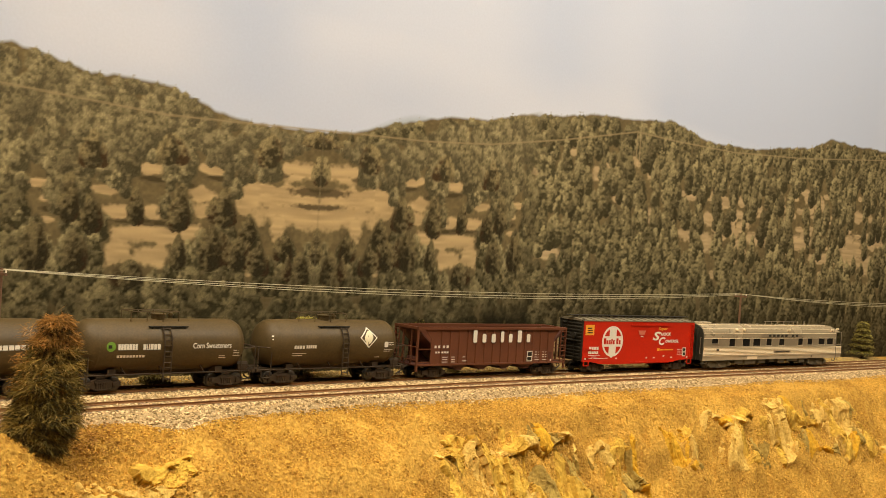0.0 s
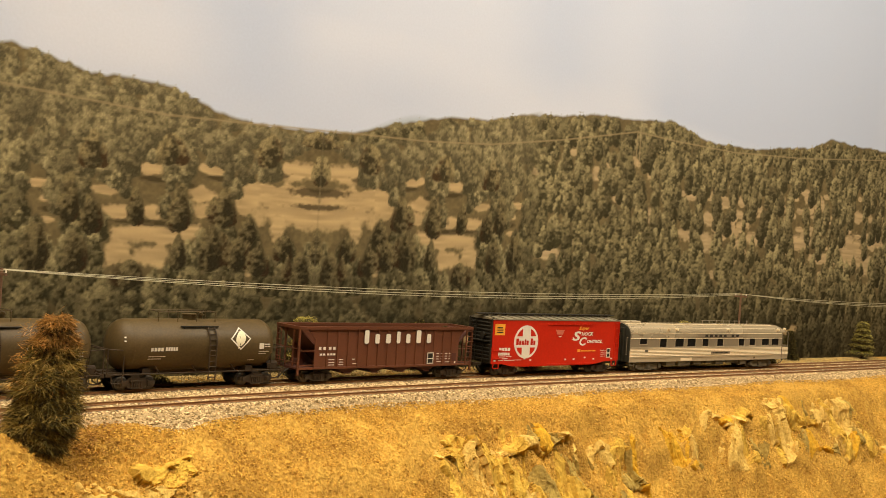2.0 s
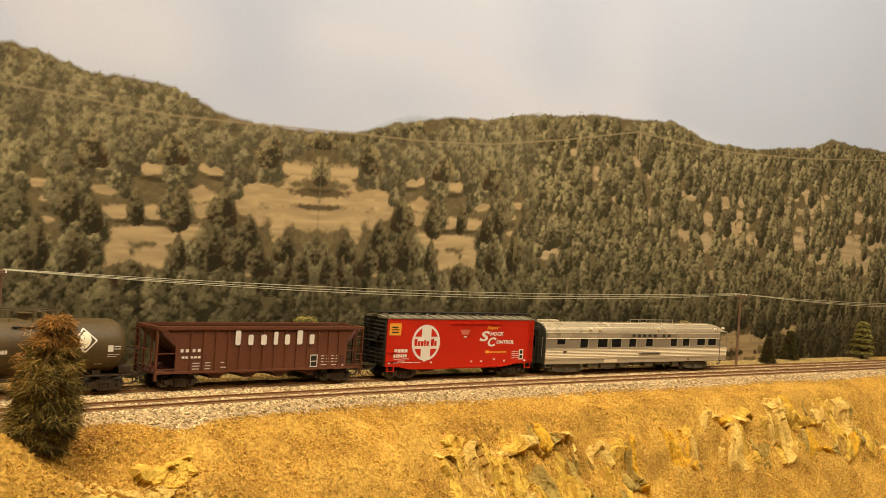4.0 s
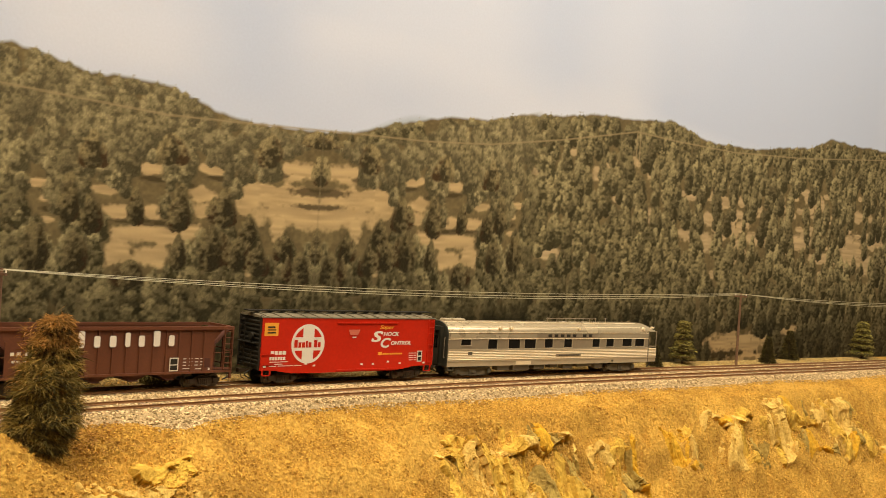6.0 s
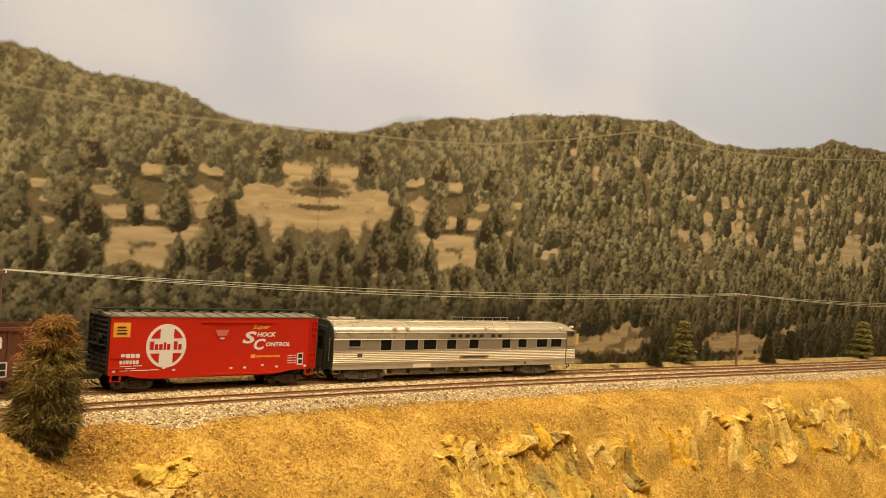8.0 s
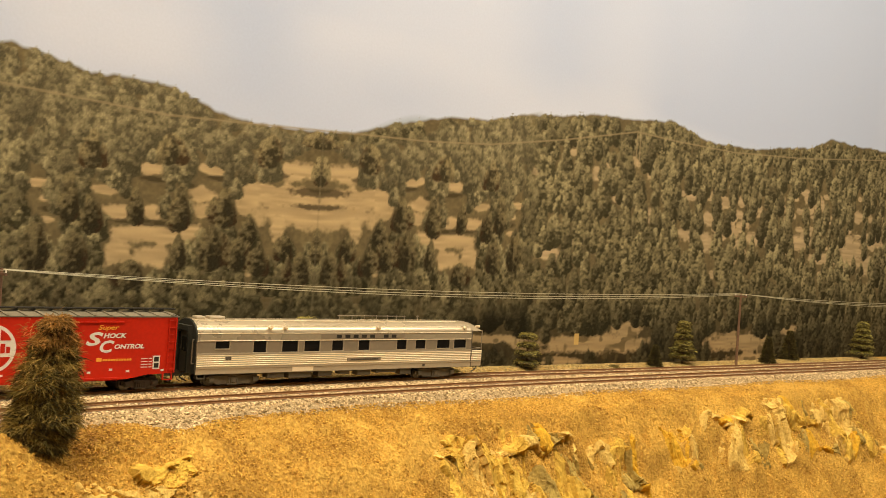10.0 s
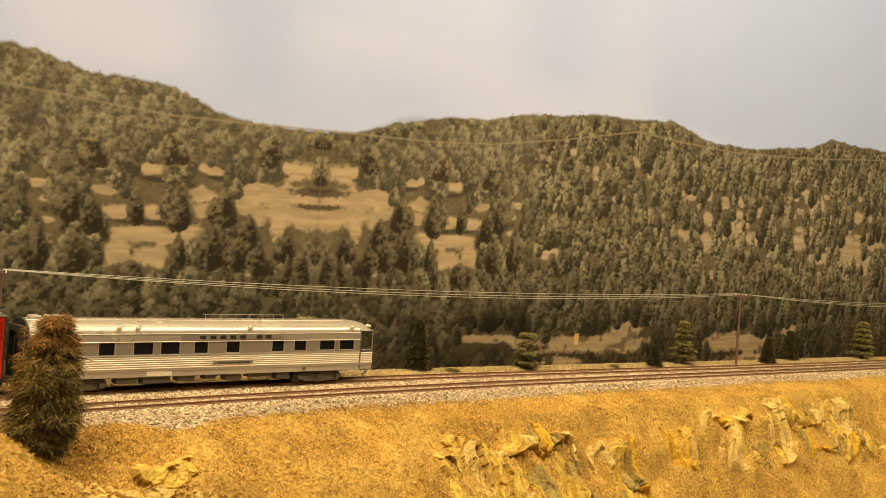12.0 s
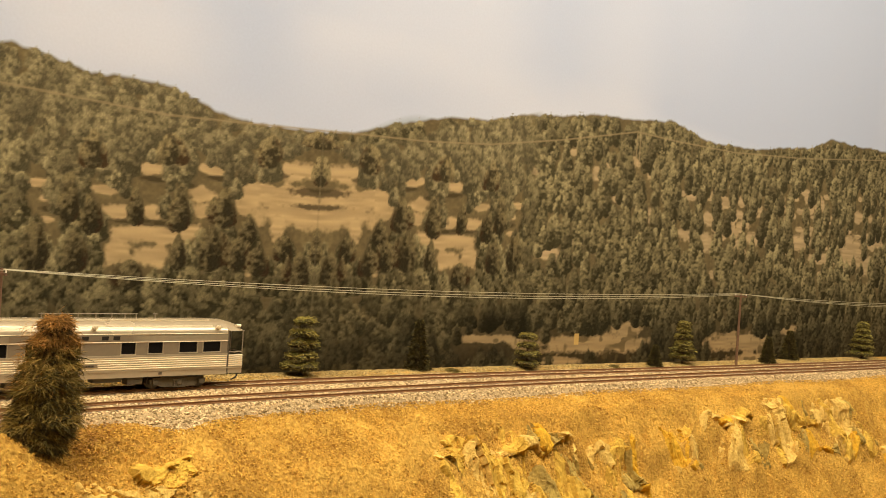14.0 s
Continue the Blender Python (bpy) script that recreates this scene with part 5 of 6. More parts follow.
    extrude_x(bm, [(17.0, 8.4)] + roof_outline(0.985, 0.5, 30.0) + [(-17.0, 8.4)], -148.2, -147.0)
    mm("front_end", bm, DIAPHRAGM, car, "dark grey end wall")
    bm = bmesh.new()
    for y in (-9.6, 9.6):
        box(bm, -151.6, -148.2, y - 1.2, y + 1.2, 8.5, 40)
    box(bm, -151.6, -148.2, -10.8, 10.8, 40, 44)
    mm("diaphragm", bm, DIAPHRAGM, car)
    bm = bmesh.new()
    box(bm, -148.9, -148.1, -6, 6, 9, 39)
    mm("end_door", bm, SILVER_DARK, car)
    bm = bmesh.new()
    box(bm, -149.2, -148.7, -3.6, 3.6, 24, 35)
    mm("end_window", bm, GLASS, car)
    bm = bmesh.new()
    for y in (-14.5, 14.5):
        path_rod(bm, [(-148.4, y, 16), (-149.6, y, 16), (-149.6, y, 34), (-148.4, y, 34)], 0.4)
    path_rod(bm, [(-147.4, -17.8, 20), (-147.4, -17.8, 33)], 0.4)
    box(bm, -149.4, -148.0, 8, 13, 38, 41)
    mm("end_grab_iron_set", bm, SILVER_BAND, car)
    bm = bmesh.new()
    box(bm, -146, -139, -17.0, -13, 4.4, 5.2)
    box(bm, -146, -145.2, -17.0, -13, 4.4, 8.2)
    box(bm, -139.8, -139, -17.0, -13, 4.4, 8.2)
    mm("vestibule_step", bm, SILVER_DARK, car)
    # underfloor boxes
    for x0, x1, z in ((-84, -68, 3.4), (-64, -42, 2.8), (-36, -22, 3.6), (-14, -4, 4.6), (4, 18, 3.2), (24, 46, 4.8), (50, 62, 2.6)):
        for sy in (-1, 1):
            bm = round_box(x0, x1, *sorted((sy * 8, sy * 15.6)), z, 8.4, 0.5)
            mm("equipment_box", bm, SILVER_DARK, car)
    bm = bmesh.new()
    box(bm, -62, -42, -17.36, -17.2, 8.6, 12.0)
    mm("skirt_panel", bm, SILVER_LIGHT, car)
    # roof fittings
    for x in (-83.9, -69.9, 23.1, 122.1):
        bm = bmesh.new()
        rod(bm, (x, -15.2, 43.4), (x, -17.6, 43.4), 1.5, n=12)
        rod(bm, (x, -17.4, 43.4), (x, -17.4, 41.4), 1.0, 0.5, n=10)
        mm("roof_vent", bm, SILVER_LIGHT, car)
    for x in (-139, -128, -122):
        bm = round_box(x - 4, x + 4, -5, 3, 48.0, 50.8, 1.0)
        mm("roof_hatch", bm, SILVER, car)
    bm = bmesh.new()
    rod(bm, (-12, -4, 52.2), (61, -4, 52.2), 0.32, n=6)
    for x in (-10, 3, 16, 29, 41, 51, 60):
        rod(bm, (x, -4, 48.2), (x, -4, 52.8), 0.38, n=6)
    rod(bm, (75, -4, 48.2), (75, -4, 52.8), 0.6, n=6)
    rod(bm, (73.5, -4, 52.4), (76.5, -4, 52.4), 0.4, n=6)
    mm("roof_antenna", bm, SILVER_BAND, car)
    bm = bmesh.new()
    for y in (-12, 12):
        rod(bm, (140, y, 44.5), (144, y, 44.2), 1.1, n=8)
    mm("tail_lamp", bm, SILVER_LIGHT, car)
    bars("skirt_mark", car, [(73, 76, 9.4, 11.4), (-123, -118, 18.6, 21.2)], SILVER_DARK, y=-17.75)
    coupler(car, -147, -1)
    air_hose(car, -147, -1)
    coupler(car, 143, 1)
    air_hose(car, 140, 1, -8)
    truck(car, -113.0, 3, 38.0, TRUCK_GREY)
    truck(car, 92.0, 3, 38.0, TRUCK_GREY)


FADED = surface("faded_pink_paint", (0.62, 0.16, 0.09), 0.5, var=0.1)
SILVER_ROOF = surface("tan_silver_roof", (0.50, 0.39, 0.235), 0.26, metal=0.4, var=0.10, fine=300, coarse=20)
SILVER_BAND = surface("dull_grey_paint", (0.27, 0.205, 0.125), 0.42, metal=0.1, var=0.08, fine=300, coarse=20)
TRUCK_GREY = surface("grey_truck_frame", (0.13, 0.105, 0.066), 0.6, spec=0.25, var=0.3, fine=1500, coarse=200)
first_tank()
sweetener_tank()
leaf_tank()
hopper_car(0.943)
box_car(1.1504)
passenger_car(1.4037)

# ---- rock outcrops in the bank ----
ROCK = surface("yellow_stained_rock", (0.82, 0.52, 0.080), 0.85, dark=(0.34, 0.185, 0.022), fine=300, coarse=55, bump=0.0016, spec=0.15)
ROCK_GREY = surface("grey_olive_rock", (0.52, 0.36, 0.085), 0.85, dark=(0.19, 0.115, 0.024), fine=300, coarse=70, bump=0.0018, spec=0.15)
ROCK_CREAM = surface("pale_cream_rock", (0.86, 0.58, 0.15), 0.85, dark=(0.40, 0.225, 0.040), fine=300, coarse=70, bump=0.0014, spec=0.15)
ROCK_ORANGE = surface("orange_ochre_rock", (0.84, 0.47, 0.035), 0.85, dark=(0.40, 0.205, 0.016), fine=300, coarse=60, bump=0.0014, spec=0.15)


def outcrop(label, s0, s1, d0, d1, cells, seed, lift=0.010, tones=(0.4, 0.2, 0.25, 0.15), ledge=None, upright=1.7):
    """A rock casting set in the bank: upright slabs that break at sharp joints, some under a thin jutting ledge."""
    rng = np.random.default_rng(seed)
    ns, nd = int((s1 - s0) / 0.0010) + 2, int((d1 - d0) / 0.0007) + 2
    S, D = np.meshgrid(np.linspace(s0, s1, ns), np.linspace(d0, d1, nd))
    U, V = (S - s0) / (s1 - s0), (D - d0) / (d1 - d0)
    warp = 0.012 * (value_noise(S.shape, (5, 8), rng) - 0.5) + 0.005 * (value_noise(S.shape, (16, 24), rng) - 0.5)
    cs, cd = rng.uniform(s0, s1, cells), rng.uniform(d0, d1, cells)
    dist = np.stack([np.hypot((S - a) * upright + warp, (D - b) * 1.0 + warp) for a, b in zip(cs, cd)])
    near = np.argsort(dist, axis=0)[:2]
    first = near[0]
    gap = np.take_along_axis(dist, near[1:2], 0)[0] - np.take_along_axis(dist, near[0:1], 0)[0]
    base_h, ts, td = rng.uniform(-0.1, 1.0, cells), rng.uniform(-0.30, 0.30, cells), rng.uniform(-0.20, 0.35, cells)
    rise = lift * base_h[first] + ts[first] * (S - cs[first]) + td[first] * (D - cd[first])
    rise -= 0.0060 * np.clip(1 - gap / 0.0020, 0, 1) * (rng.random(cells)[first] < 0.75)
    # flat chips on each slab
    chips = cells * 7
    es, ed = rng.uniform(s0, s1, chips), rng.uniform(d0, d1, chips)
    best, chip = np.full(S.shape, 9.0), np.zeros(S.shape, int)
    for q in range(chips):
        e = (S - es[q] + warp * 0.6) ** 2 * upright + (D - ed[q] + warp * 0.6) ** 2
        chip = np.where(e < best, q, chip)
        best = np.minimum(best, e)
    hs, hd, hh = rng.normal(0, 0.27, chips), rng.normal(0, 0.27, chips), rng.normal(0, 0.0008, chips)
    rise += hh[chip] + hs[chip] * (S - es[chip]) + hd[chip] * (D - ed[chip])
    rise += 0.0012 * (value_noise(S.shape, (40, 70), rng) - 0.5) + 0.0005 * (rng.random(S.shape) - 0.5)
    rim = np.minimum(np.minimum(U, 1 - U) / 0.14, np.minimum(V, 1 - V) / 0.16) + 0.8 * (value_noise(S.shape, (6, 9), rng) - 0.5)
    rise = 0.8 * rise * np.clip(rim * 1.5, 0, 1) - 0.014 * np.clip(0.75 - rim, 0, 1)
    out, up = rise * 0.85, rise * 0.50
    if ledge:
        u0, u1, v0, v1, jut = ledge
        line = v0 + (v1 - v0) * np.clip((U - u0) / (u1 - u0), 0, 1)
        along = np.clip(np.minimum(U - u0, u1 - U) / 0.08, 0, 1)
        lip = along * np.exp(-(np.abs(V - line) / 0.075) ** 4)
        out, up = out + jut * lip, up + 0.20 * jut * lip
        out = out - 0.5 * jut * along * np.exp(-((V - line + 0.16) / 0.08) ** 2)
    X, Y, A = place(S, D)
    X, Y, Z = X + out * np.sin(A), Y - out * np.cos(A), full_height(S, D) + up
    xm, ym, am = place((s0 + s1) / 2, (d0 + d1) / 2)
    zm = float(Z.mean())
    co = np.stack([X.ravel() - xm, Y.ravel() - ym, Z.ravel() - zm], 1)
    idx = np.arange(S.size).reshape(S.shape)
    quads = np.stack([idx[:-1, :-1], idx[:-1, 1:], idx[1:, 1:], idx[1:, :-1]], -1).reshape(-1, 4)
    owner = first.ravel()[quads[:, 0]]
    base = new("rock_outcrop")
    base.location = (xm, ym, zm)
    for k in range(cells):
        mine = quads[owner == k]
        if len(mine) < 12:
            continue
        used, inv = np.unique(mine, return_inverse=True)
        me = bpy.data.meshes.new("rock_slab")
        me.from_pydata(co[used].tolist(), [], inv.reshape(-1, 4).tolist())
        me.shade_flat()
        me.materials.append((ROCK, ROCK_GREY, ROCK_CREAM, ROCK_ORANGE)[int(np.searchsorted(np.cumsum(tones), rng.random() * 0.999))])
        new("rock_slab", me).parent = base
    return tagged(base, label, "rock", group="rock outcrops")


outcrop("broad yellow rock outcrop under a slanting ledge", 0.745, 0.925, -0.182, -0.114, 44, 1, 0.006, (0.5, 0.15, 0.2, 0.15), (0.42, 1.0, 0.74, 0.88, 0.0065))
outcrop("upright ochre and grey rock face", 0.928, 1.002, -0.180, -0.120, 18, 2, 0.005, (0.3, 0.45, 0.15, 0.1), (0.3, 0.95, 0.62, 0.62, 0.004))
outcrop("narrow ochre rock rib", 1.035, 1.085, -0.150, -0.112, 9, 4, 0.004, (0.3, 0.1, 0.2, 0.4))
outcrop("weathered grey rock face under a thin yellow ledge", 1.095, 1.190, -0.150, -0.106, 18, 3, 0.004, (0.15, 0.45, 0.25, 0.15), (0.22, 0.98, 0.76, 0.80, 0.0065))
outcrop("yellow cliff of upright angular slabs", 1.190, 1.405, -0.146, -0.098, 38, 5, 0.005, (0.35, 0.25, 0.25, 0.15), (0.1, 0.9, 0.74, 0.70, 0.003))
outcrop("small ochre rock ledge", 1.385, 1.460, -0.180, -0.140, 10, 6, 0.004, (0.3, 0.1, 0.3, 0.3), (0.1, 0.9, 0.6, 0.7, 0.004))
outcrop("bright yellow rock with a dark crack on the mound", 0.474, 0.560, -0.190, -0.128, 7, 7, 0.0065, (0.65, 0.0, 0.35, 0.0), (0.05, 0.45, 0.50, 0.55, 0.003), 1.0)

# ---- trees ----
BARK = surface("brown_bark", (0.10, 0.060, 0.032), 0.9, var=0.4, fine=1500, coarse=300)
# spruce boughs get light and shade through these tones; firs are dark themselves
NEEDLE_DARK_SHADED = surface("dark_and_shaded_needles", (0.054, 0.042, 0.014), 0.85, spec=0.1, var=0.4, fine=900, coarse=120, islands=0.8)
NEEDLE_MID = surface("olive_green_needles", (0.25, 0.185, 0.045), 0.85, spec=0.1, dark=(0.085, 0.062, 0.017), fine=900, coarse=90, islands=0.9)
NEEDLE_LIT = surface("lit_green_needle_tips", (0.54, 0.44, 0.10), 0.85, spec=0.1, dark=(0.19, 0.15, 0.034), fine=900, coarse=120, islands=0.8)
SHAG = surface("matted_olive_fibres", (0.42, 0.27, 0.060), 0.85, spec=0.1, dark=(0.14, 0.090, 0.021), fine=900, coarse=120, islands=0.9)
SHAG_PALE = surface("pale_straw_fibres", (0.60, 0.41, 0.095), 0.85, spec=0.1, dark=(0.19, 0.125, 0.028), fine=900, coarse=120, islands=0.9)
DRY = surface("dry_orange_fibres", (0.58, 0.29, 0.065), 0.85, spec=0.1, dark=(0.20, 0.105, 0.03), fine=900, coarse=120, islands=0.9)


def blades_mesh(name, roots, ways, length, width, material, rng):
    """Thin pointed blades: two triangles each, bent once."""
    n = len(roots)
    ways = ways / np.linalg.norm(ways, axis=1)[:, None]
    L = length * rng.uniform(0.5, 1.25, n)[:, None]
    sidev = np.cross(ways, rng.normal(size=(n, 3)))
    sidev /= np.linalg.norm(sidev, axis=1)[:, None] + 1e-9
    w = width * rng.uniform(0.6, 1.3, n)[:, None]
    midp = roots + ways * L * 0.5 + rng.normal(size=(n, 3)) * L * 0.10
    tip = roots + ways * L + np.array([0, 0, -0.18]) * L + rng.normal(size=(n, 3)) * L * 0.10
    V = np.stack([roots, midp - sidev * w, midp + sidev * w, tip], 1).reshape(-1, 3)
    i = np.arange(n)[:, None] * 4
    F = np.concatenate([i + np.array([[0, 1, 2]]), i + np.array([[1, 3, 2]])])
    me = bpy.data.meshes.new(name)
    me.from_pydata(V.tolist(), [], F.tolist())
    me.materials.append(material)
    return me


def trunk_part(base, h, r):
    bm = bmesh.new()
    rod(bm, (0, 0, -0.004), (0, 0, h * 0.5), r, r * 0.6, n=9)
    rod(bm, (0, 0, h * 0.5), (0, 0, h * 0.96), r * 0.6, r * 0.12, n=9)
    for k in range(14):
        a, z = k * 2.4, h * (0.14 + 0.055 * k)
        q = (1 - z / h) * h * 0.30
        rod(bm, (0, 0, z), (q * math.cos(a), q * math.sin(a), z + q * 0.1), r * 0.22, r * 0.06, n=5)
    part("trunk", fixed(bm), BARK, base)


def tree_base(name, label, s, d, z=None, group="trees by the track"):
    base = new(name)
    x, y, a = place(s, d)
    base.location = (x, y, float(full_height(np.array([s]), np.array([d]))[0]) if z is None else z)
    return tagged(base, label, "tree", group=group)


def bough_layers(pads, rng, per, size):
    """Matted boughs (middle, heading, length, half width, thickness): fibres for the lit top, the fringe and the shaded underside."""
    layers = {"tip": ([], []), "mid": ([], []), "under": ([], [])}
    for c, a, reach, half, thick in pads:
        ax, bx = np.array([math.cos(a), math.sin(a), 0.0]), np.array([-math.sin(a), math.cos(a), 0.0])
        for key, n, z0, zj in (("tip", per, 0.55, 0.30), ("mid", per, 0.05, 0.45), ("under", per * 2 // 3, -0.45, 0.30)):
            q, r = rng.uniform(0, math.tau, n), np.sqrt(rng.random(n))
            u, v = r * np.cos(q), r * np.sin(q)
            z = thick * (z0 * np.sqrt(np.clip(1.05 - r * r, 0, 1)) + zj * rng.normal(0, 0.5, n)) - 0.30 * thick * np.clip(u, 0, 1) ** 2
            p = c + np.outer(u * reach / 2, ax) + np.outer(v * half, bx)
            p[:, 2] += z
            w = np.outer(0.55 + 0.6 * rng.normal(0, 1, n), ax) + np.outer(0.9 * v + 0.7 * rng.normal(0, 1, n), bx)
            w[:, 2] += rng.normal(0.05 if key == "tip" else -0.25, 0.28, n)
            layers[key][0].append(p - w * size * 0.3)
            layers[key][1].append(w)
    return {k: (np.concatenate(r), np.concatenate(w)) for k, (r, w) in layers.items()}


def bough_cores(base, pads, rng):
    """The dense middle of each bough, a flattened ragged clump, its shade put into the dark colour."""
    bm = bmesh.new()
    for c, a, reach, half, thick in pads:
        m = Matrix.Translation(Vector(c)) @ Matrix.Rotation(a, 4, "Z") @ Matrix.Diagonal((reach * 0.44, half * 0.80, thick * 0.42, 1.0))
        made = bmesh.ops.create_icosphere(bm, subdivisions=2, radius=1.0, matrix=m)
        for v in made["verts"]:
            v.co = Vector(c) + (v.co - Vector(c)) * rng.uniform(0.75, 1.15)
    part("inner_foliage", bm, NEEDLE_DARK_SHADED, base)


def tiered_tree(s, d, h, r, tiers, seed, bare=0.10, taper=0.36):
    """Spruce with separate shelves of foliage; lit tops and shaded undersides are put into the colour."""
    rng = np.random.default_rng(seed)
    base = tree_base("spruce_tree", "tiered spruce with pale green shelves of foliage on the verge", s, d)
    trunk_part(base, h, r * 0.085)
    pads = []
    for k in range(tiers):
        u = k / (tiers - 1)
        z = h * (bare + 0.05 + (0.86 - bare) * u + rng.uniform(-0.015, 0.015))
        rad = r * (1.0 - taper * u) * rng.uniform(0.92, 1.08)
        lobes = 7 if u < 0.7 else 5
        for j in range(lobes):
            a = j * math.tau / lobes + rng.uniform(-0.35, 0.35) + k * 1.3
            reach = rad * rng.uniform(0.80, 1.06)
            zj = z + rng.uniform(-0.030, 0.030) * h
            pads.append((np.array([reach * 0.50 * math.cos(a), reach * 0.50 * math.sin(a), zj]), a, reach, reach * 0.52, h * 0.52 / tiers))
    pads.append((np.array([0, 0, h * 0.93]), 0.0, r * 0.9, r * 0.40, h * 0.10))
    bough_cores(base, pads, rng)
    got = bough_layers(pads, rng, 85, h * 0.06)
    for nm, key, mat_ in (("under_foliage", "under", NEEDLE_DARK_SHADED), ("foliage", "mid", NEEDLE_MID), ("tip_foliage", "tip", NEEDLE_LIT)):
        ob = new(nm, blades_mesh(nm, *got[key], h * 0.075, h * 0.0065, mat_, rng))
        ob.parent = base
    return base


def brush_tree(s, d, h, r, seed):
    """Narrow dark fir with fine upturned needles."""
    rng = np.random.default_rng(seed)
    base = tree_base("fir_tree", "narrow dark green fir on the verge before the backdrop", s, d)
    trunk_part(base, h, r * 0.09)
    n = 5200
    u = rng.random(n) ** 1.25
    a = rng.uniform(0, math.tau, n)
    whorl = 0.80 + 0.25 * np.sin(u * 75 + np.sin(a * 3))
    t = r * (1 - u) * whorl * rng.uniform(0.25, 1.0, n) ** 0.6 + 0.0004
    z = h * (0.03 + 0.95 * u)
    roots = np.stack([t * np.cos(a), t * np.sin(a), z], 1)
    ways = np.stack([np.cos(a) + rng.normal(0, 0.35, n), np.sin(a) + rng.normal(0, 0.35, n), rng.normal(0.25, 0.35, n)], 1)
    k = rng.random(n) < 0.8
    for nm, sel, mat_ in (("foliage", k, NEEDLE_DARK_SHADED), ("tip_foliage", ~k, NEEDLE_MID)):
        ob = new(nm, blades_mesh(nm, roots[sel], ways[sel], r * 0.36, r * 0.045, mat_, rng))
        ob.parent = base
    return base


def shaggy_tree(s, d, h, r, seed):
    """The near spruce: drooping matted boughs with shaded gaps put into the colour, dry and orange at the top."""
    rng = np.random.default_rng(seed)
    base = tree_base("shaggy_spruce_tree", "shaggy olive spruce with dry orange top on the yellow bank", s, d)
    trunk_part(base, h, r * 0.07)
    pads, tops = [], []
    for k in range(10):
        u = k / 9
        rad = r * np.interp(u, (0, 0.12, 0.3, 0.5, 0.7, 0.88, 1.0), (0.84, 1.04, 1.06, 0.86, 0.72, 0.58, 0.44))
        lobes = 7 if u < 0.5 else 5
        for j in range(lobes):
            a = j * math.tau / lobes + rng.uniform(-0.4, 0.4) + k * 0.9
            reach = rad * rng.uniform(0.66, 1.16)
            z = h * (0.07 + 0.85 * u + rng.uniform(-0.03, 0.03)) - 0.08 * reach
            c = np.array([reach * 0.52 * math.cos(a) + 0.09 * h * u, reach * 0.52 * math.sin(a), z])
            (tops if u > 0.78 else pads).append((c, a, reach, reach * 0.46, h * (0.075 if u < 0.75 else 0.07)))
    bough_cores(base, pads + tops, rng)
    # paler tips over darker undersides: top light painted into the fibre tones
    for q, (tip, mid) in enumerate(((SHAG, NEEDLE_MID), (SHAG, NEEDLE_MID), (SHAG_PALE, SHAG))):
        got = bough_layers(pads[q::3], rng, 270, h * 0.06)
        for nm, key, mat_, wide in (("under_foliage", "under", NEEDLE_DARK_SHADED, 0.0030), ("foliage", "mid", mid, 0.0026), ("tip_foliage", "tip", tip, 0.0026)):
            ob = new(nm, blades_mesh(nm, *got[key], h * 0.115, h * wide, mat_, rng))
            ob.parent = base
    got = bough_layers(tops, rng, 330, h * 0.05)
    for nm, key, mat_ in (("under_foliage", "under", NEEDLE_DARK_SHADED), ("foliage", "mid", DRY), ("dry_top", "tip", DRY)):
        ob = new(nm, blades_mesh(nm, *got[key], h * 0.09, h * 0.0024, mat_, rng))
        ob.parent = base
    # loose dry strands down the upper half
    n = 420
    u, a = rng.uniform(0.45, 0.93, n), rng.uniform(0, math.tau, n)
    q = r * (0.95 - 0.45 * u)
    roots = np.stack([q * np.cos(a) + 0.045 * h * u, q * np.sin(a), h * u], 1)
    ways = np.stack([np.cos(a) + rng.normal(0, 0.8, n), np.sin(a) + rng.normal(0, 0.8, n), rng.normal(-0.1, 0.5, n)], 1)
    ob = new("dry_fringe", blades_mesh("dry_fringe", roots, ways, h * 0.10, h * 0.0022, DRY, rng))
    ob.parent = base
    return base


def dry_fibres(s0, d0, rs, rd, n, seed):
    rng = np.random.default_rng(seed)
    S, D = rng.normal(s0, rs, n), rng.normal(d0, rd, n)
    X, Y, _ = place(S, D)
    Z = full_height(S, D) + 0.0008
    w = rng.normal(size=(n, 3)) * np.array([1, 1, 0.25])
    me = blades_mesh("dry_fibres", np.stack([X, Y, Z], 1), w, 0.010, 0.00022, DRY, rng)
    return tagged(new("dry_fibres", me), "matted dry orange fibres on the bank", "dry grass", kind="stuff")


dry_fibres(0.500, -0.098, 0.016, 0.012, 900, 41)
tiered_tree(0.763, 0.051, 0.0500, 0.0178, 5, 21, bare=0.12)
brush_tree(0.897, 0.058, 0.0480, 0.0115, 22)
tiered_tree(1.033, 0.050, 0.0370, 0.0160, 4, 23)
brush_tree(1.228, 0.044, 0.0250, 0.0085, 24)
tiered_tree(1.288, 0.052, 0.0510, 0.0185, 6, 25, bare=0.14, taper=0.62)
brush_tree(1.449, 0.043, 0.0340, 0.0100, 26)
brush_tree(1.525, 0.060, 0.0390, 0.0120, 27)
tiered_tree(1.709, 0.053, 0.0530, 0.0195, 6, 28, taper=0.60)
shaggy_tree(0.470, -0.105, 0.0770, 0.0205, 29)


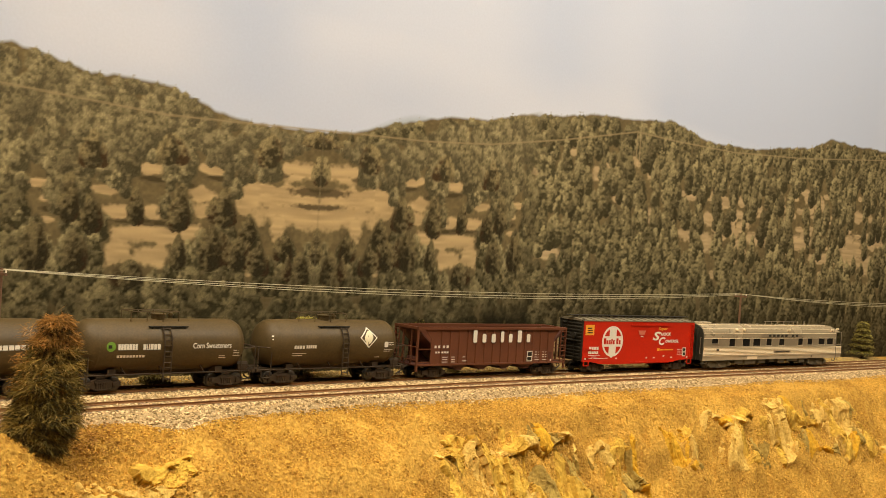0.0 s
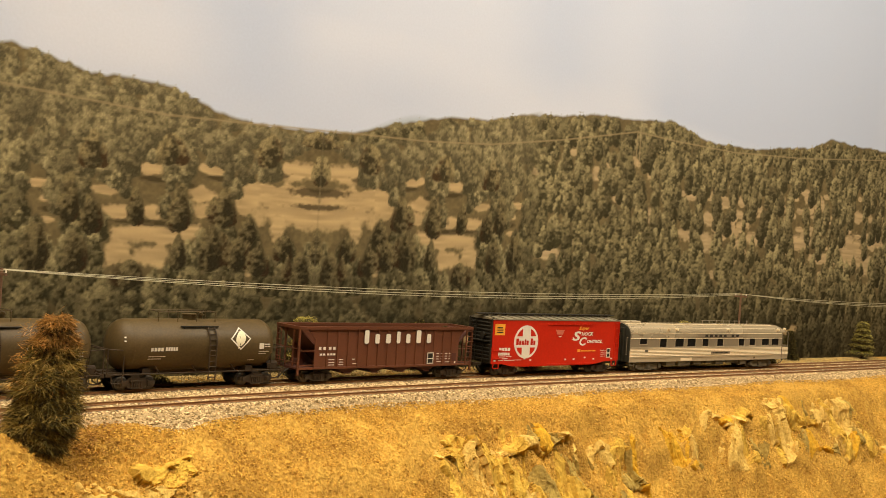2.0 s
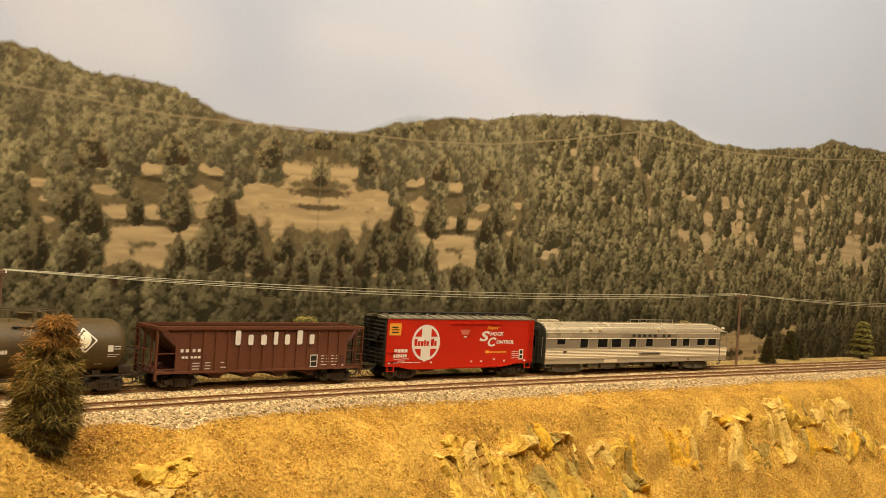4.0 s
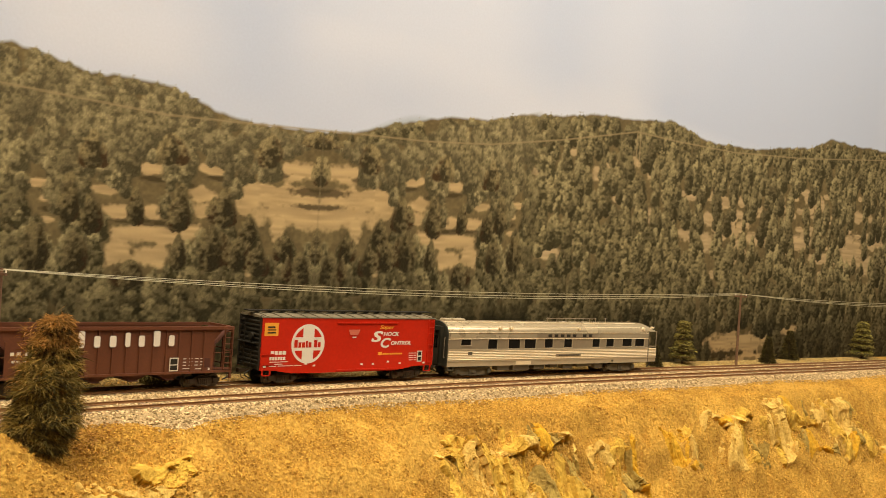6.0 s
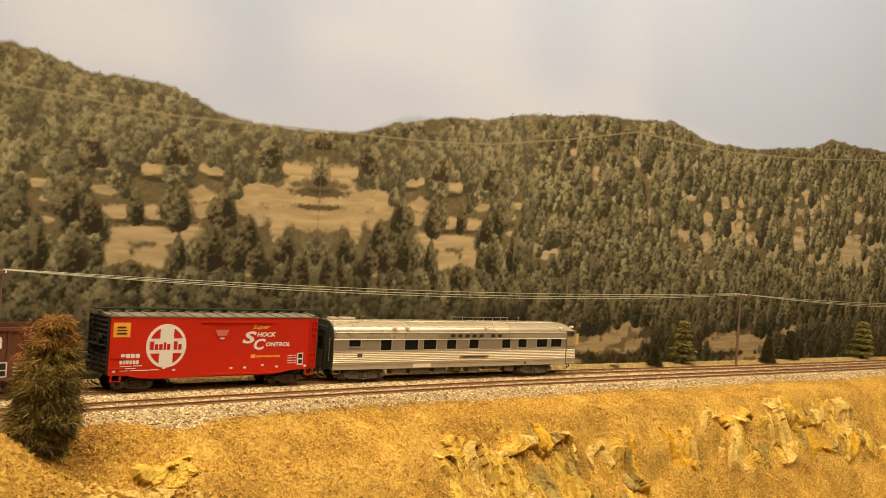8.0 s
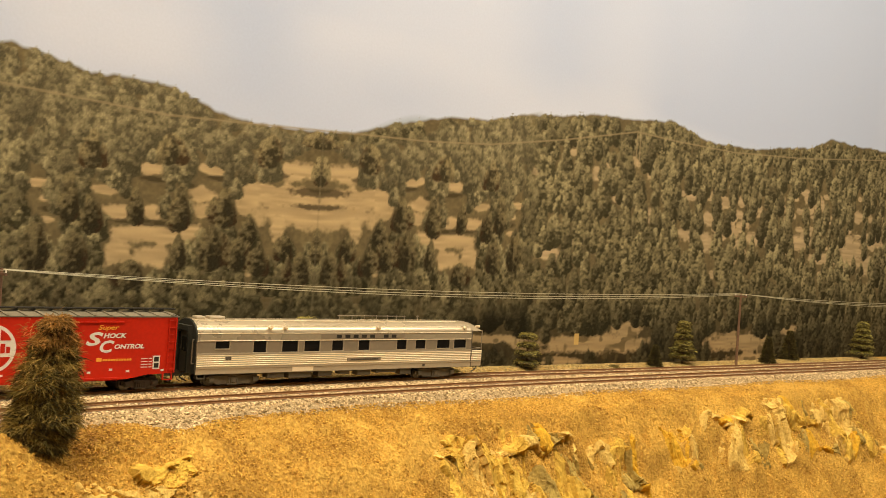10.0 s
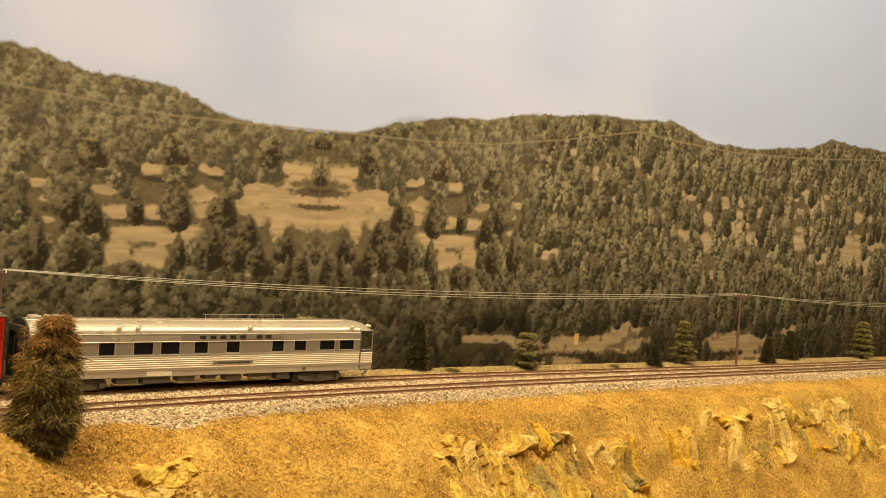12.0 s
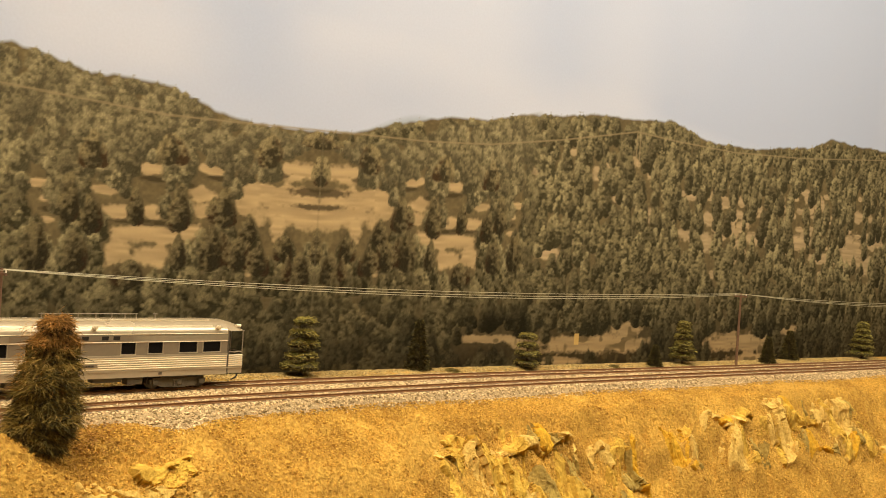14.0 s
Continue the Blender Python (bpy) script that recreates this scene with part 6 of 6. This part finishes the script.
def bush(s, d, h, r, seed):
    rng = np.random.default_rng(seed)
    base = tree_base("bush", "low olive green bush behind the rear track", s, d, group="bushes")
    base["category"] = "bush"
    n = 900
    a, b = rng.uniform(0, math.tau, n), rng.random(n)
    q = r * np.sqrt(rng.random(n))
    roots = np.stack([q * np.cos(a), q * np.sin(a), h * b * np.sqrt(np.clip(1 - (q / r) ** 2, 0.05, 1)) * 0.8], 1)
    ob = new("foliage", blades_mesh("foliage", roots, rng.normal(size=(n, 3)) + np.array([0, 0, 0.4]), h * 0.4, h * 0.06, NEEDLE_MID, rng))
    ob.parent = base
    bm = bmesh.new()
    for k in range(6):
        a = k * 1.05
        rod(bm, (0, 0, -0.001), (r * 0.6 * math.cos(a), r * 0.6 * math.sin(a), h * 0.6), 0.0004, 0.0002, n=5)
    part("stems", fixed(bm), BARK, base)
    return base


bush(0.624, 0.043, 0.0085, 0.0120, 31)
bush(0.930, 0.046, 0.0045, 0.0080, 32)
bush(1.160, 0.045, 0.0040, 0.0070, 33)

# ---- pole line ----
POLES = [(-0.368, 0.036, -0.0035), (0.502, 0.037, -0.0035), (1.372, 0.036, 0.0), (2.242, 0.036, 0.0)]
ARM_Z = (0.0805, 0.0770)


def line_pole(s, d, dz):
    base = new("telegraph_pole")
    x, y, a = place(s, d)
    base.matrix_world = Matrix.Translation((x, y, dz)) @ Matrix.Rotation(a, 4, "Z")
    tagged(base, "thin brown wooden telegraph pole with two crossarms", "pole", group="telegraph poles")
    bm = bmesh.new()
    rod(bm, (0, 0, -0.012), (0, 0, 0.0845), 0.0017, 0.0012, n=10)
    part("post", fixed(bm), POLE_WOOD, base)
    for z in ARM_Z[:1]:
        bm = bmesh.new()
        box(bm, -0.0008, 0.0008, -0.0085, 0.0085, z - 0.0009, z + 0.0009)
        part("crossarm", fixed(bm), POLE_WOOD, base)
        for w in (-0.0075, 0.0, 0.0075):
            bm = bmesh.new()
            rod(bm, (0, w, z + 0.0009), (0, w, z + 0.0030), 0.0007, 0.0005, n=8)
            part("insulator", fixed(bm), CREAM, base)
    return base


for p in POLES:
    line_pole(*p)
for w, sag in ((-0.0075, 0.0112), (0.0, 0.0095), (0.0075, 0.0072)):
    bm = bmesh.new()
    for (sa, da, za), (sb, db, zb) in zip(POLES, POLES[1:]):
        xa, ya, aa = place(sa, da + w)
        xb, yb, ab = place(sb, db + w)
        pts = []
        for k in range(25):
            u = k / 24
            pts.append((xa + (xb - xa) * u, ya + (yb - ya) * u, ARM_Z[0] + 0.003 + za + (zb - za) * u - sag * 4 * u * (1 - u)))
        path_rod(bm, pts, 0.00025, n=5)
    tagged(part("line_wire", fixed(bm), WIRE, None), "thin pale line wire strung between the poles", "wire", group="line wires")



# ---- what moves ----
def motions():
    for base, s in CARS:
        rows = []
        for i in range(57):
            t = i * 0.25
            x, y, a = place(s - run(t), REAR_D)
            rows.append((t, pose(x, y, -REAR_DROP, 0, 0, math.degrees(a))))
        walk(base, rows)
    for ws, ax in WHEELSETS:
        rows = []
        for i in range(127):
            t = 14.0 * i / 126
            rows.append((t, pose(ax, 0, WHEEL_R * 0.001, 0, -math.degrees(run(t) / (WHEEL_R * 0.001)), 0)))
        walk(ws, rows)


motions()
